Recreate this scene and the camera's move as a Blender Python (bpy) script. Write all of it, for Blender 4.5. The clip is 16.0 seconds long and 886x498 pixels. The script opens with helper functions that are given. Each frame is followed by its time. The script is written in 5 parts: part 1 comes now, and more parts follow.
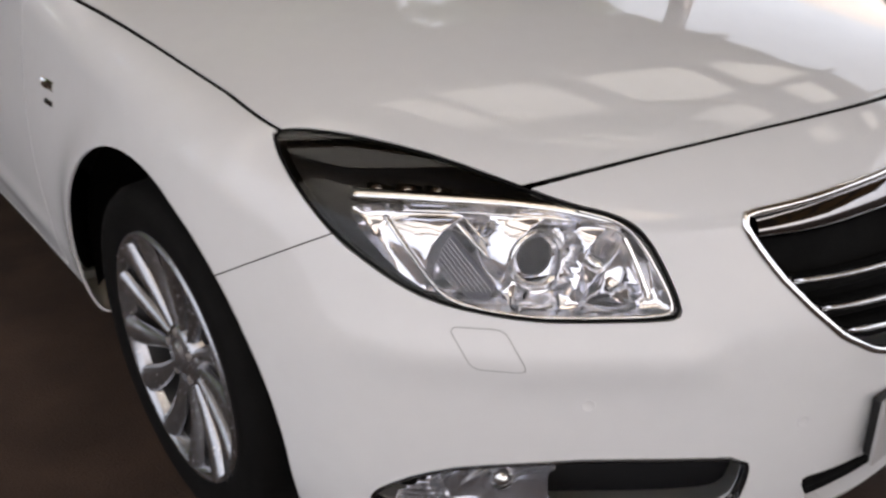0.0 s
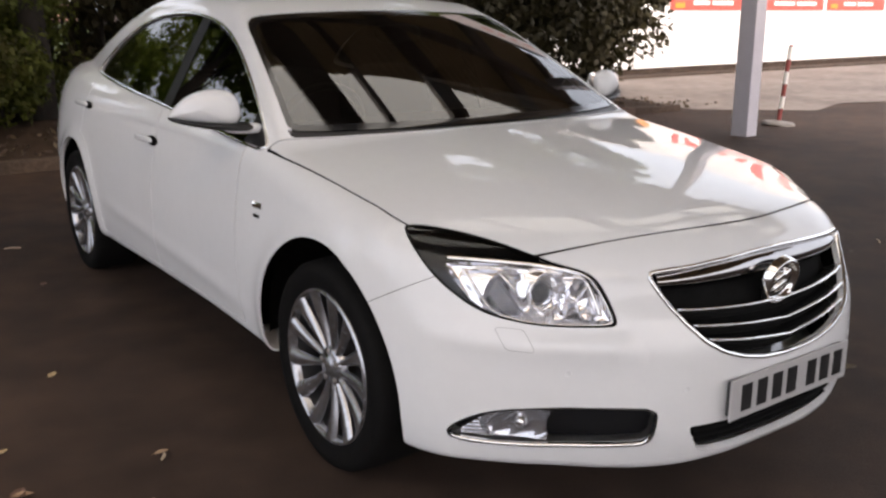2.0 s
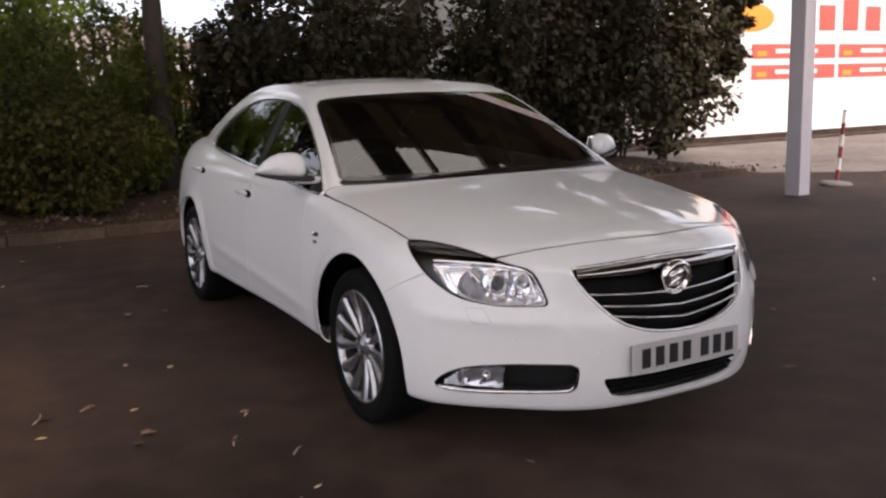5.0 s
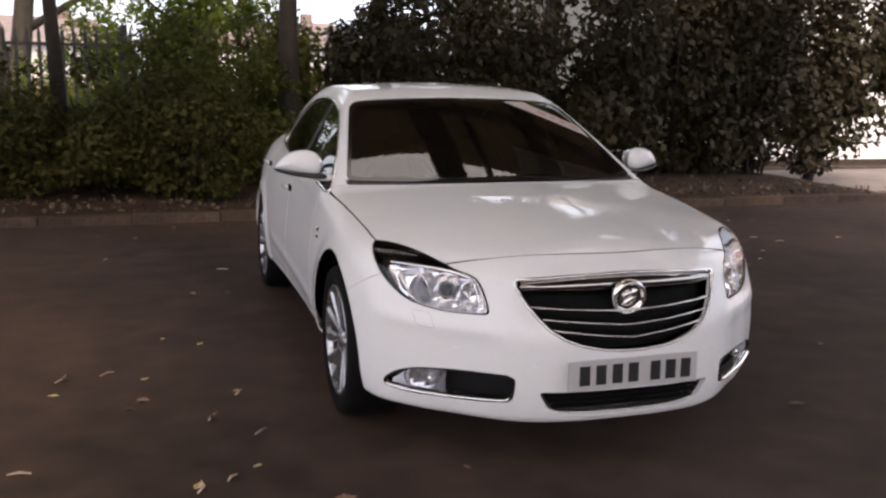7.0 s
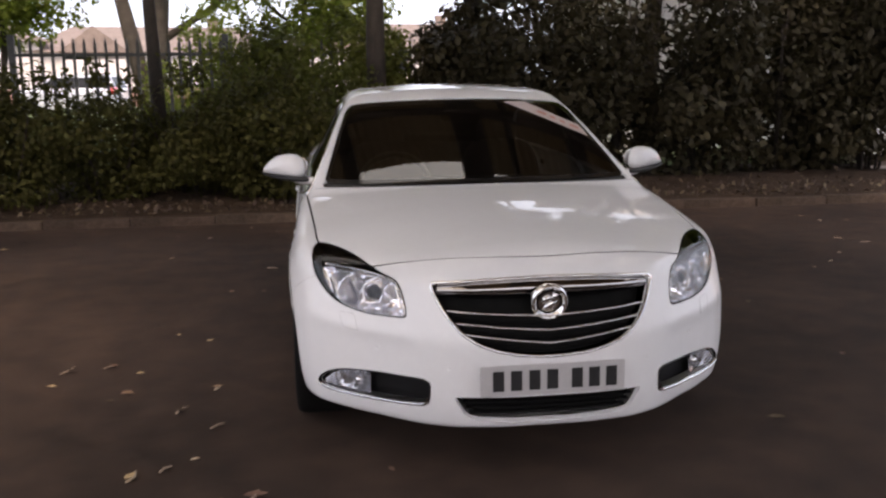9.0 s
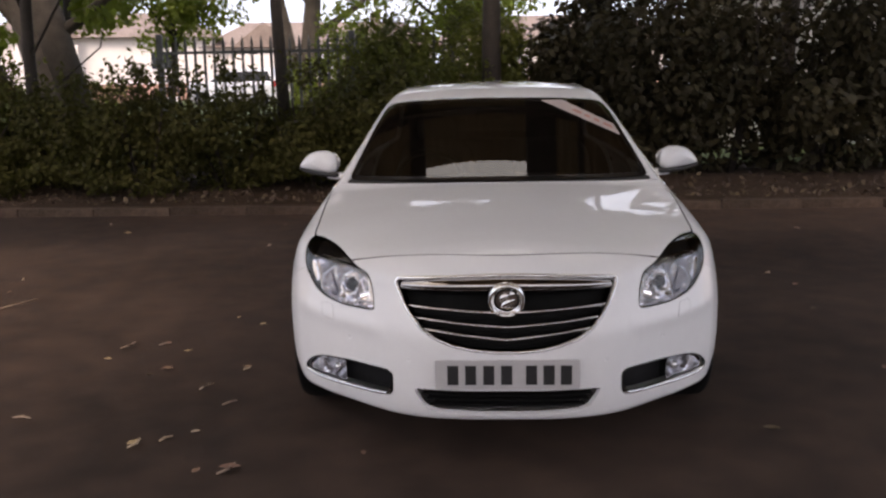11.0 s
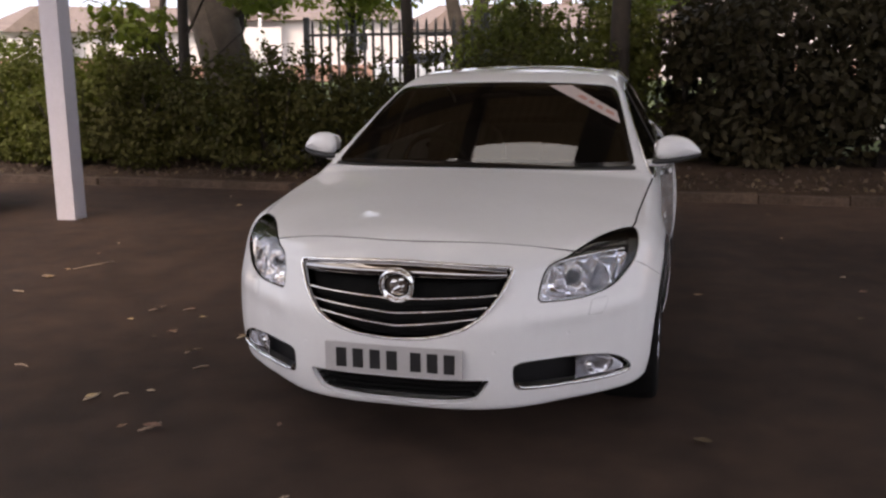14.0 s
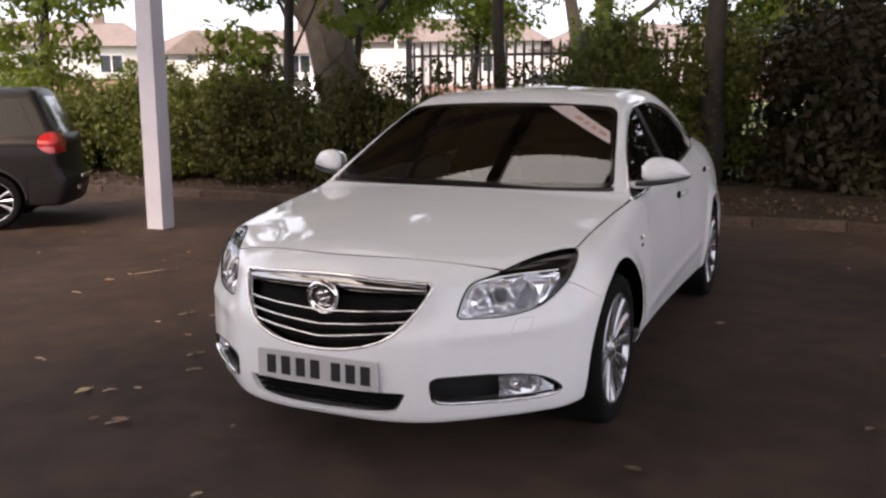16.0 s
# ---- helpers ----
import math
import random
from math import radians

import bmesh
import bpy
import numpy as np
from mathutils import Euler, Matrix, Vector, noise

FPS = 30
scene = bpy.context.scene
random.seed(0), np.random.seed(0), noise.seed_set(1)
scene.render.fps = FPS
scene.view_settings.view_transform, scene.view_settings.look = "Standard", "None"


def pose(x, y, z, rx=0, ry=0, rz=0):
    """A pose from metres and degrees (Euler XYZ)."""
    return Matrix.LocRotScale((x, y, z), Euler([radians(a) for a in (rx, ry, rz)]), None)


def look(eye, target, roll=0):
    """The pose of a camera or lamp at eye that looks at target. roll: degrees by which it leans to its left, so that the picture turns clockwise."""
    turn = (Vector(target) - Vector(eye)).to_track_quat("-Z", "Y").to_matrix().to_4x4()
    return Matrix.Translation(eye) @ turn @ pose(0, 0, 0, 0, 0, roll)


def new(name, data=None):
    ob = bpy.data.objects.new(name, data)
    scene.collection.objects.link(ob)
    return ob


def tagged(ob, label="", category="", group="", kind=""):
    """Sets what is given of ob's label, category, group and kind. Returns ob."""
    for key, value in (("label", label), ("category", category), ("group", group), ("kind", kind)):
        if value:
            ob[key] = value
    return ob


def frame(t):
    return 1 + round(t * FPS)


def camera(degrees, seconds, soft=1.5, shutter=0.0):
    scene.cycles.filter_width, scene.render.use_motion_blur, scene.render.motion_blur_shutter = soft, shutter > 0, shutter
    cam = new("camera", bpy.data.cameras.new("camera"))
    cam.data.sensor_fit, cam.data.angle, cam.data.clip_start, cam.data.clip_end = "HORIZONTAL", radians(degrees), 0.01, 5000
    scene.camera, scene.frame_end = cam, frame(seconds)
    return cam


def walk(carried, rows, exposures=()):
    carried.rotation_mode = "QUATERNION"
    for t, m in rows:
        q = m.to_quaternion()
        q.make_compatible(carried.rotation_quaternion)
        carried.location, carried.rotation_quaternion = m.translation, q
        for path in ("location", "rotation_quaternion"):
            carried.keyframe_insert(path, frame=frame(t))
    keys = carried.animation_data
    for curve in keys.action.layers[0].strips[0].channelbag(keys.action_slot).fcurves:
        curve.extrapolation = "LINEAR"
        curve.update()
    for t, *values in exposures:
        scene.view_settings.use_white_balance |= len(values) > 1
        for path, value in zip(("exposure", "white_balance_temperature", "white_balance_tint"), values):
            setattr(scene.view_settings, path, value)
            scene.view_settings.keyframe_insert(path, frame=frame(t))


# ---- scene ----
cam = camera(52.5, 16.0, soft=2.4, shutter=0.4)
PATH = [
    (0, (-1.365, -1.392, 1.184), (-0.253, 0.031, 0.326), -1.5),
    (0.5, (-1.548, -1.574, 1.223), (-0.421, -0.119, 0.44), -1.0),
    (1, (-1.677, -1.788, 1.271), (-0.571, -0.292, 0.539), -1.3),
    (1.5, (-1.876, -2.008, 1.307), (-0.75, -0.469, 0.704), -0.7),
    (2, (-2.07, -2.245, 1.343), (-0.946, -0.67, 0.836), -0.1),
    (2.5, (-2.233, -2.51, 1.349), (-1.137, -0.898, 0.902), -0.2),
    (3, (-2.423, -2.734, 1.353), (-1.321, -1.112, 0.962), -0.2),
    (5.5, (-2.206, -3.49, 1.357), (-1.35, -1.715, 1.015), -1.1),
    (6, (-2.009, -3.641, 1.369), (-1.255, -1.822, 1.019), -0.0),
    (6.5, (-1.809, -3.693, 1.358), (-1.127, -1.845, 1.011), -0.1),
    (7, (-1.611, -3.724, 1.364), (-1.012, -1.846, 1.029), 0.6),
    (7.5, (-1.404, -3.82, 1.368), (-0.88, -1.918, 1.038), 0.0),
    (8, (-1.211, -3.886, 1.375), (-0.764, -1.97, 1.015), -0.2),
    (8.5, (-1.008, -3.887, 1.387), (-0.636, -1.955, 1.025), -0.6),
    (9, (-0.812, -3.908, 1.379), (-0.53, -1.957, 1.041), -0.8),
    (11.5, (0.073, -4.082, 1.415), (-0.11, -2.122, 1.061), -0.5),
    (12, (0.238, -4.021, 1.41), (-0.035, -2.072, 1.056), 0.1),
    (12.5, (0.416, -4.006, 1.412), (0.111, -2.066, 1.035), -0.0),
    (13, (0.624, -4.016, 1.408), (0.253, -2.085, 1.04), 0.6),
    (13.5, (0.807, -3.968, 1.392), (0.369, -2.051, 1.025), -0.4),
    (14, (0.992, -3.903, 1.406), (0.477, -2.009, 1.022), -0.4),
    (14.5, (1.234, -3.885, 1.405), (0.611, -2.02, 1.04), -0.0),
    (15, (1.43, -3.858, 1.409), (0.72, -2.025, 1.039), 0.2),
    (15.5, (1.593, -3.746, 1.404), (0.822, -1.936, 1.049), -0.3),
    (16, (1.773, -3.698, 1.4), (0.955, -1.905, 1.061), -0.2),
]
walk(cam, [(t, look(eye, target, roll)) for t, eye, target, roll in PATH], exposures=[(0.0, 0.42, 7900, 18), (1.5, 0.52, 7900, 18), (3.0, 0.63, 7800, 20), (5.5, 0.29, 7800, 22), (7.2, 0.56, 7800, 22), (9.0, 0.5, 7800, 22), (12.5, 0.32, 7800, 23), (14.5, 0.4, 7800, 23), (16.0, 0.64, 7800, 22)])

# ---- sky, sun and exposure ----
world = bpy.data.worlds.new("sky")
scene.world = world
world.use_nodes = True
_n = world.node_tree.nodes
_sky = _n.new("ShaderNodeTexSky")
_sky.sky_type, _sky.sun_disc = "NISHITA", False
_sky.sun_elevation, _sky.sun_rotation = radians(48), radians(183)
_sky.air_density, _sky.dust_density = 1.0, 6.0
_hsv = _n.new("ShaderNodeHueSaturation")
_hsv.inputs["Saturation"].default_value = 0.5
world.node_tree.links.new(_sky.outputs[0], _hsv.inputs["Color"])
_cloud = _n.new("ShaderNodeMix")
_cloud.data_type, _cloud.blend_type = "RGBA", "ADD"
_cloud.inputs["Factor"].default_value = 1.0
_cloud.inputs["B"].default_value = (7.6, 9.5, 12.3, 1)
world.node_tree.links.new(_hsv.outputs[0], _cloud.inputs["A"])
world.node_tree.links.new(_cloud.outputs["Result"], _n["Background"].inputs[0])
_n["Background"].inputs[1].default_value = 0.1
sun = new("sun", bpy.data.lights.new("sun", "SUN"))
sun.data.energy, sun.data.angle, sun.data.color = 2.3, radians(14), (1.0, 0.96, 0.9)
sun.matrix_world = look((-2, -39, 44), (0, 0, 0))
# ---- materials ----
def mat(name, colour, rough=0.5, metal=0.0, vary=0.0, scale=8.0, bump=0.0, bump_scale=60.0, coat=0.0, island=0.0, second=None, spec=0.5, random_object=0.0, coat_rough=0.07):
    """A node material: a base colour with broad and fine variation, and fine relief."""
    m = bpy.data.materials.new(name)
    m.use_nodes = True
    nodes, links = m.node_tree.nodes, m.node_tree.links
    b = nodes["Principled BSDF"]
    b.inputs["Base Color"].default_value = (*colour, 1)
    b.inputs["Roughness"].default_value, b.inputs["Metallic"].default_value = rough, metal
    b.inputs["Specular IOR Level"].default_value = spec
    b.inputs["Coat Weight"].default_value, b.inputs["Coat Roughness"].default_value = coat, coat_rough
    place = nodes.new("ShaderNodeTexCoord")
    last = None
    if vary or second:
        broad, fine = nodes.new("ShaderNodeTexNoise"), nodes.new("ShaderNodeTexNoise")
        for tex, s in ((broad, scale), (fine, scale * 9)):
            tex.inputs["Scale"].default_value, tex.inputs["Detail"].default_value = s, 5
            links.new(place.outputs["Object"], tex.inputs["Vector"])
        both = nodes.new("ShaderNodeMath")
        both.operation = "ADD"
        links.new(broad.outputs["Fac"], both.inputs[0])
        links.new(fine.outputs["Fac"], both.inputs[1])
        ramp = nodes.new("ShaderNodeMapRange")
        ramp.inputs[1].default_value, ramp.inputs[2].default_value = 0.7, 1.3
        links.new(both.outputs[0], ramp.inputs[0])
        mix = nodes.new("ShaderNodeMix")
        mix.data_type = "RGBA"
        dark = second or tuple(c * (1 - vary) for c in colour)
        light = colour if second else tuple(min(1, c * (1 + vary)) for c in colour)
        mix.inputs["A"].default_value, mix.inputs["B"].default_value = (*dark, 1), (*light, 1)
        links.new(ramp.outputs[0], mix.inputs["Factor"])
        last = mix.outputs["Result"]
        wear = nodes.new("ShaderNodeMapRange")
        wear.inputs[3].default_value, wear.inputs[4].default_value = rough * 0.85, min(1, rough * 1.15)
        links.new(fine.outputs["Fac"], wear.inputs[0])
        links.new(wear.outputs[0], b.inputs["Roughness"])
    if island or random_object:
        source = nodes.new("ShaderNodeNewGeometry").outputs["Random Per Island"] if island else nodes.new("ShaderNodeObjectInfo").outputs["Random"]
        amount = island or random_object
        hsv, val, hue = nodes.new("ShaderNodeHueSaturation"), nodes.new("ShaderNodeMapRange"), nodes.new("ShaderNodeMapRange")
        val.inputs[3].default_value, val.inputs[4].default_value = 1 - amount, 1 + amount
        hue.inputs[3].default_value, hue.inputs[4].default_value = 0.5 - 0.05 * amount, 0.5 + 0.05 * amount
        links.new(source, val.inputs[0])
        links.new(source, hue.inputs[0])
        links.new(val.outputs[0], hsv.inputs["Value"])
        links.new(hue.outputs[0], hsv.inputs["Hue"])
        if last:
            links.new(last, hsv.inputs["Color"])
        else:
            hsv.inputs["Color"].default_value = (*colour, 1)
        last = hsv.outputs[0]
    if last:
        links.new(last, b.inputs["Base Color"])
    if bump:
        tex, bm_node = nodes.new("ShaderNodeTexNoise"), nodes.new("ShaderNodeBump")
        tex.inputs["Scale"].default_value, tex.inputs["Detail"].default_value = bump_scale, 6
        links.new(place.outputs["Object"], tex.inputs["Vector"])
        bm_node.inputs["Strength"].default_value, bm_node.inputs["Distance"].default_value = bump, 0.01
        links.new(tex.outputs["Fac"], bm_node.inputs["Height"])
        links.new(bm_node.outputs[0], b.inputs["Normal"])
    return m


def leaf_mat(name, colour, vary=0.5, gloss=0.45, thin=0.35):
    """Leaves: each one a shade of its own, a waxy face, and light coming through."""
    m = mat(name, colour, gloss, island=vary, spec=0.14)
    nodes, links = m.node_tree.nodes, m.node_tree.links
    b = nodes["Principled BSDF"]
    tr, mix = nodes.new("ShaderNodeBsdfTranslucent"), nodes.new("ShaderNodeMixShader")
    tr.inputs[0].default_value = (colour[0] * 1.5, colour[1] * 1.7, colour[2] * 0.8, 1)
    mix.inputs[0].default_value = thin
    links.new(b.outputs[0], mix.inputs[1])
    links.new(tr.outputs[0], mix.inputs[2])
    links.new(mix.outputs[0], nodes["Material Output"].inputs[0])
    return m


def glass_mat(name, tint, ior=1.5, rough=0.0):
    """A thin pane: clear by its tint, mirroring by Fresnel."""
    m = bpy.data.materials.new(name)
    m.use_nodes = True
    nodes, links = m.node_tree.nodes, m.node_tree.links
    nodes.remove(nodes["Principled BSDF"])
    clear, gloss, mix, fres = (nodes.new("ShaderNodeBsdf" + k) if k in ("Transparent", "Glossy") else nodes.new("ShaderNode" + k) for k in ("Transparent", "Glossy", "MixShader", "Fresnel"))
    clear.inputs[0].default_value = (*tint, 1)
    gloss.inputs["Roughness"].default_value = rough
    fres.inputs[0].default_value = ior
    links.new(fres.outputs[0], mix.inputs[0])
    links.new(clear.outputs[0], mix.inputs[1])
    links.new(gloss.outputs[0], mix.inputs[2])
    links.new(mix.outputs[0], nodes["Material Output"].inputs[0])
    return m


PAINT = mat("white_car_paint", (0.73, 0.73, 0.735), 0.45, vary=0.015, scale=3, coat=1.0, spec=0.0, coat_rough=0.015)
CHROME = mat("chrome", (0.82, 0.81, 0.8), 0.07, 1.0, vary=0.03, scale=30)
# chrome darkened so the grille band shows the dark canopy's reflection
DARK_CHROME = mat("smoked_chrome", (0.34, 0.33, 0.33), 0.06, 1.0, vary=0.05, scale=30)
ALLOY = mat("silver_alloy", (0.4, 0.4, 0.42), 0.26, 0.9, vary=0.08, scale=20)
BLACK = mat("black_plastic", (0.012, 0.012, 0.013), 0.38, vary=0.3, scale=40, bump=0.08, bump_scale=500)
GLOSS_BLACK = mat("gloss_black", (0.008, 0.008, 0.009), 0.12, vary=0.1, scale=20, coat=0.5)
LINER = mat("dark_liner", (0.007, 0.007, 0.007), 0.9, vary=0.3, scale=20, spec=0.08)
RUBBER = mat("tyre_rubber", (0.0055, 0.0052, 0.0052), 0.8, vary=0.3, scale=30, bump=0.15, bump_scale=200, spec=0.12)
CABIN = mat("dark_cabin_cloth", (0.02, 0.019, 0.019), 0.85, vary=0.3, scale=30, spec=0.2)
SCREEN_GLASS = glass_mat("windscreen_glass", (0.36, 0.38, 0.38), 2.2)
SIDE_PANE = glass_mat("tinted_side_glass", (0.25, 0.27, 0.26), 1.8)
LENS = glass_mat("clear_lamp_cover", (0.95, 0.95, 0.95), 1.45)
PROJECTOR = mat("projector_glass", (0.012, 0.012, 0.016), 0.05, 0.0, spec=0.2)
REFLECTOR = mat("bright_reflector", (0.82, 0.82, 0.87), 0.05, 0.94, vary=0.04, scale=30)
FOG_BOWL = mat("grey_fog_bowl", (0.66, 0.66, 0.7), 0.12, 0.8, vary=0.06, scale=30)
PLATE = mat("plate_white", (0.43, 0.42, 0.42), 0.35, vary=0.06, scale=25)
PLATE_INK = mat("plate_black", (0.012, 0.012, 0.013), 0.4, vary=0.2, scale=40)
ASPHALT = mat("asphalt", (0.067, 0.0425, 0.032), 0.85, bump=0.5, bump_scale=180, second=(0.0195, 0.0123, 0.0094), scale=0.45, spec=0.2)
CONCRETE = mat("kerb_concrete", (0.08, 0.057, 0.046), 0.9, bump=0.6, bump_scale=90, second=(0.032, 0.024, 0.0195), scale=4, random_object=0.08, spec=0.15)
SOIL = mat("soil_litter", (0.045, 0.031, 0.024), 0.95, bump=1.0, bump_scale=40, second=(0.02, 0.0145, 0.0115), scale=6, spec=0.1)
WHITE_STEEL = mat("white_painted_steel", (0.52, 0.5, 0.55), 0.45, vary=0.05, scale=4, bump=0.05)
ROOF_SHEET = mat("canopy_sheet", (0.36, 0.27, 0.17), 0.6, vary=0.1, scale=2)
_rt = ROOF_SHEET.node_tree
_glow, _both = _rt.nodes.new("ShaderNodeBsdfTranslucent"), _rt.nodes.new("ShaderNodeMixShader")
_glow.inputs[0].default_value, _both.inputs[0].default_value = (0.9, 0.66, 0.4, 1), 0.01
_rt.links.new(_rt.nodes["Principled BSDF"].outputs[0], _both.inputs[1])
_rt.links.new(_glow.outputs[0], _both.inputs[2])
_rt.links.new(_both.outputs[0], _rt.nodes["Material Output"].inputs[0])
BRAKE = mat("dark_brake_steel", (0.05, 0.048, 0.047), 0.5, 0.5, vary=0.2, scale=20)
# rim barrel coloured near black, the shade inside the wheel put into its colour
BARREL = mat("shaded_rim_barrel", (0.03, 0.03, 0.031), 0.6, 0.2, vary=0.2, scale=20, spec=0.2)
# worn asphalt, its colour raised for the daylight outside the canopy
DAYLIT_GROUND = mat("pale_worn_asphalt", (0.215, 0.185, 0.168), 0.9, bump=0.4, bump_scale=120, second=(0.1, 0.084, 0.076), scale=0.5, spec=0.2)
STEEL_GREY = mat("grey_steel", (0.2, 0.18, 0.17), 0.5, vary=0.15, scale=6)
BARK = mat("bark", (0.026, 0.019, 0.015), 0.95, bump=1.0, bump_scale=25, second=(0.01, 0.008, 0.007), scale=9)
PALE_BARK = mat("pale_bark", (0.065, 0.052, 0.042), 0.95, bump=1.0, bump_scale=18, second=(0.03, 0.024, 0.019), scale=6)
FENCE = mat("fence_paint", (0.05, 0.055, 0.055), 0.5, vary=0.3, scale=10)
LEAF_DARK = leaf_mat("laurel_leaf", (0.0325, 0.0275, 0.0148), 0.2, 0.55, 0.1)
LEAF_MID = leaf_mat("hedge_leaf", (0.042, 0.042, 0.0125), 0.25, 0.65, 0.25)
LEAF_GREEN = leaf_mat("shrub_leaf", (0.07, 0.077, 0.02), 0.4, 0.6, 0.3)
LEAF_LIGHT = leaf_mat("tree_leaf", (0.105, 0.125, 0.03), 0.45, 0.55, 0.5)
LEAF_BROWN = mat("fallen_leaf", (0.3, 0.19, 0.12), 0.8, vary=0.3, scale=30, random_object=0.6)
RENDER_WHITE = mat("white_wall_render", (0.66, 0.61, 0.58), 0.9, vary=0.06, scale=2, bump=0.2)
BRICK = mat("red_brick", (0.36, 0.215, 0.165), 0.9, vary=0.25, scale=4, bump=0.3)
ROOF_TILE = mat("roof_tile", (0.19, 0.145, 0.125), 0.85, vary=0.25, scale=3, bump=0.5)
DARK_PANE = mat("house_window", (0.03, 0.035, 0.04), 0.08, vary=0.2, scale=5)
HATCH_PANE = mat("dark_side_glass", (0.008, 0.008, 0.009), 0.06, vary=0.2, scale=5, spec=0.25)
SIGN_WHITE = mat("sign_white", (0.82, 0.8, 0.79), 0.5, vary=0.03, scale=2)
SIGN_RED = mat("sign_red", (0.75, 0.1, 0.075), 0.45, vary=0.06, scale=4)
SIGN_ORANGE = mat("sign_orange", (0.8, 0.3, 0.04), 0.45, vary=0.06, scale=4)
STONE_GREY = mat("cast_grey_base", (0.2, 0.185, 0.175), 0.8, bump=0.3, bump_scale=120, vary=0.25, scale=12)
RED_PAINT = mat("red_paint", (0.26, 0.05, 0.045), 0.5, vary=0.1, scale=20)
HATCH_PAINT = mat("dark_grey_car_paint", (0.012, 0.0095, 0.0095), 0.4, 0.0, vary=0.06, scale=3, coat=0.15, spec=0.2)
TAIL_RED = mat("tail_lamp_red", (0.5, 0.02, 0.02), 0.12, vary=0.1, scale=20, coat=1.0)
SILVER_PAINT = mat("silver_car_paint", (0.6, 0.6, 0.62), 0.3, 0.5, vary=0.04, scale=3, coat=1.0)
STRIP_PALE = mat("pale_pink_film", (0.46, 0.39, 0.37), 0.4, vary=0.08, scale=30)
STRIP_RED = mat("faded_red_print", (0.42, 0.2, 0.16), 0.4, vary=0.1, scale=30)
LAMP_BLACK = mat("lamp_housing_black", (0.009, 0.009, 0.01), 0.45, vary=0.1, scale=20, spec=0.25)
LAMP_DARK = mat("lilac_lamp_ribs", (0.028, 0.025, 0.042), 0.25, 0.0, vary=0.2, scale=30)
# ---- building tools ----
def sheet(verts, faces, normals=None, smooth=True):
    me = bpy.data.meshes.new("mesh")
    me.from_pydata([tuple(map(float, v)) for v in verts], [], [tuple(map(int, f)) for f in faces])
    me.polygons.foreach_set("use_smooth", [smooth] * len(me.polygons))
    if normals is not None:
        me.normals_split_custom_set_from_vertices([tuple(map(float, n)) for n in normals])
    me.update()
    return me


def part(name, shape, material, parent=None, label=""):
    """Links a bmesh or a mesh as one object, under a thing where one is given."""
    if isinstance(shape, bmesh.types.BMesh):
        me = bpy.data.meshes.new(name)
        shape.to_mesh(me)
        shape.free()
    else:
        me = shape
    me.materials.clear()
    me.materials.append(material)
    ob = new(name, me)
    ob.parent = parent
    if label:
        ob["label"] = label
    return ob


def thing(name, at, label, category, group="", kind="", turn=0.0):
    ob = new(name)
    ob.empty_display_size = 0.1
    ob.matrix_basis = pose(*at, 0, 0, turn)
    return tagged(ob, label, category, group, kind)


def box(size, at=(0, 0, 0), bevel=0.0, turn=None, taper=1.0):
    bm = bmesh.new()
    bmesh.ops.create_cube(bm, size=1)
    for v in bm.verts:
        k = taper if v.co.z > 0 else 1.0
        v.co = Vector((v.co.x * size[0] * k, v.co.y * size[1] * k, v.co.z * size[2]))
    if bevel:
        bmesh.ops.bevel(bm, geom=list(bm.edges), offset=bevel, segments=2, affect="EDGES", profile=0.6)
    m = Matrix.Translation(at) @ (turn or Matrix())
    bmesh.ops.transform(bm, matrix=m, verts=bm.verts)
    return bm


def lathe(profile, segments=48, axis="x", smooth=True, at=(0, 0, 0)):
    """A turned shape: profile of (along, radius) about the axis."""
    n, verts, faces = len(profile), [], []
    for i in range(segments):
        a = 2 * math.pi * i / segments
        for u, r in profile:
            p = (u, r * math.cos(a), r * math.sin(a))
            if axis == "y":
                p = (r * math.sin(a), u, r * math.cos(a))
            if axis == "z":
                p = (r * math.cos(a), r * math.sin(a), u)
            verts.append((p[0] + at[0], p[1] + at[1], p[2] + at[2]))
    for i in range(segments):
        j = (i + 1) % segments
        for k in range(n - 1):
            faces.append((i * n + k, i * n + k + 1, j * n + k + 1, j * n + k))
    return sheet(verts, faces, smooth=smooth)


def tube(points, radii, sides=8):
    """A round limb along points."""
    pts = [Vector(p) for p in points]
    verts, faces = [], []
    for i, p in enumerate(pts):
        d = (pts[min(i + 1, len(pts) - 1)] - pts[max(i - 1, 0)]).normalized()
        a = d.orthogonal().normalized() if abs(d.z) < 0.2 else d.cross(Vector((0, 1, 0.01))).normalized()
        b = d.cross(a)
        for k in range(sides):
            t = 2 * math.pi * k / sides
            verts.append(p + float(radii[i]) * (math.cos(t) * a + math.sin(t) * b))
    for i in range(len(pts) - 1):
        for k in range(sides):
            m = (k + 1) % sides
            faces.append((i * sides + k, i * sides + m, (i + 1) * sides + m, (i + 1) * sides + k))
    faces.append(tuple(range(sides))[::-1])
    faces.append(tuple(range((len(pts) - 1) * sides, len(pts) * sides)))
    return verts, faces


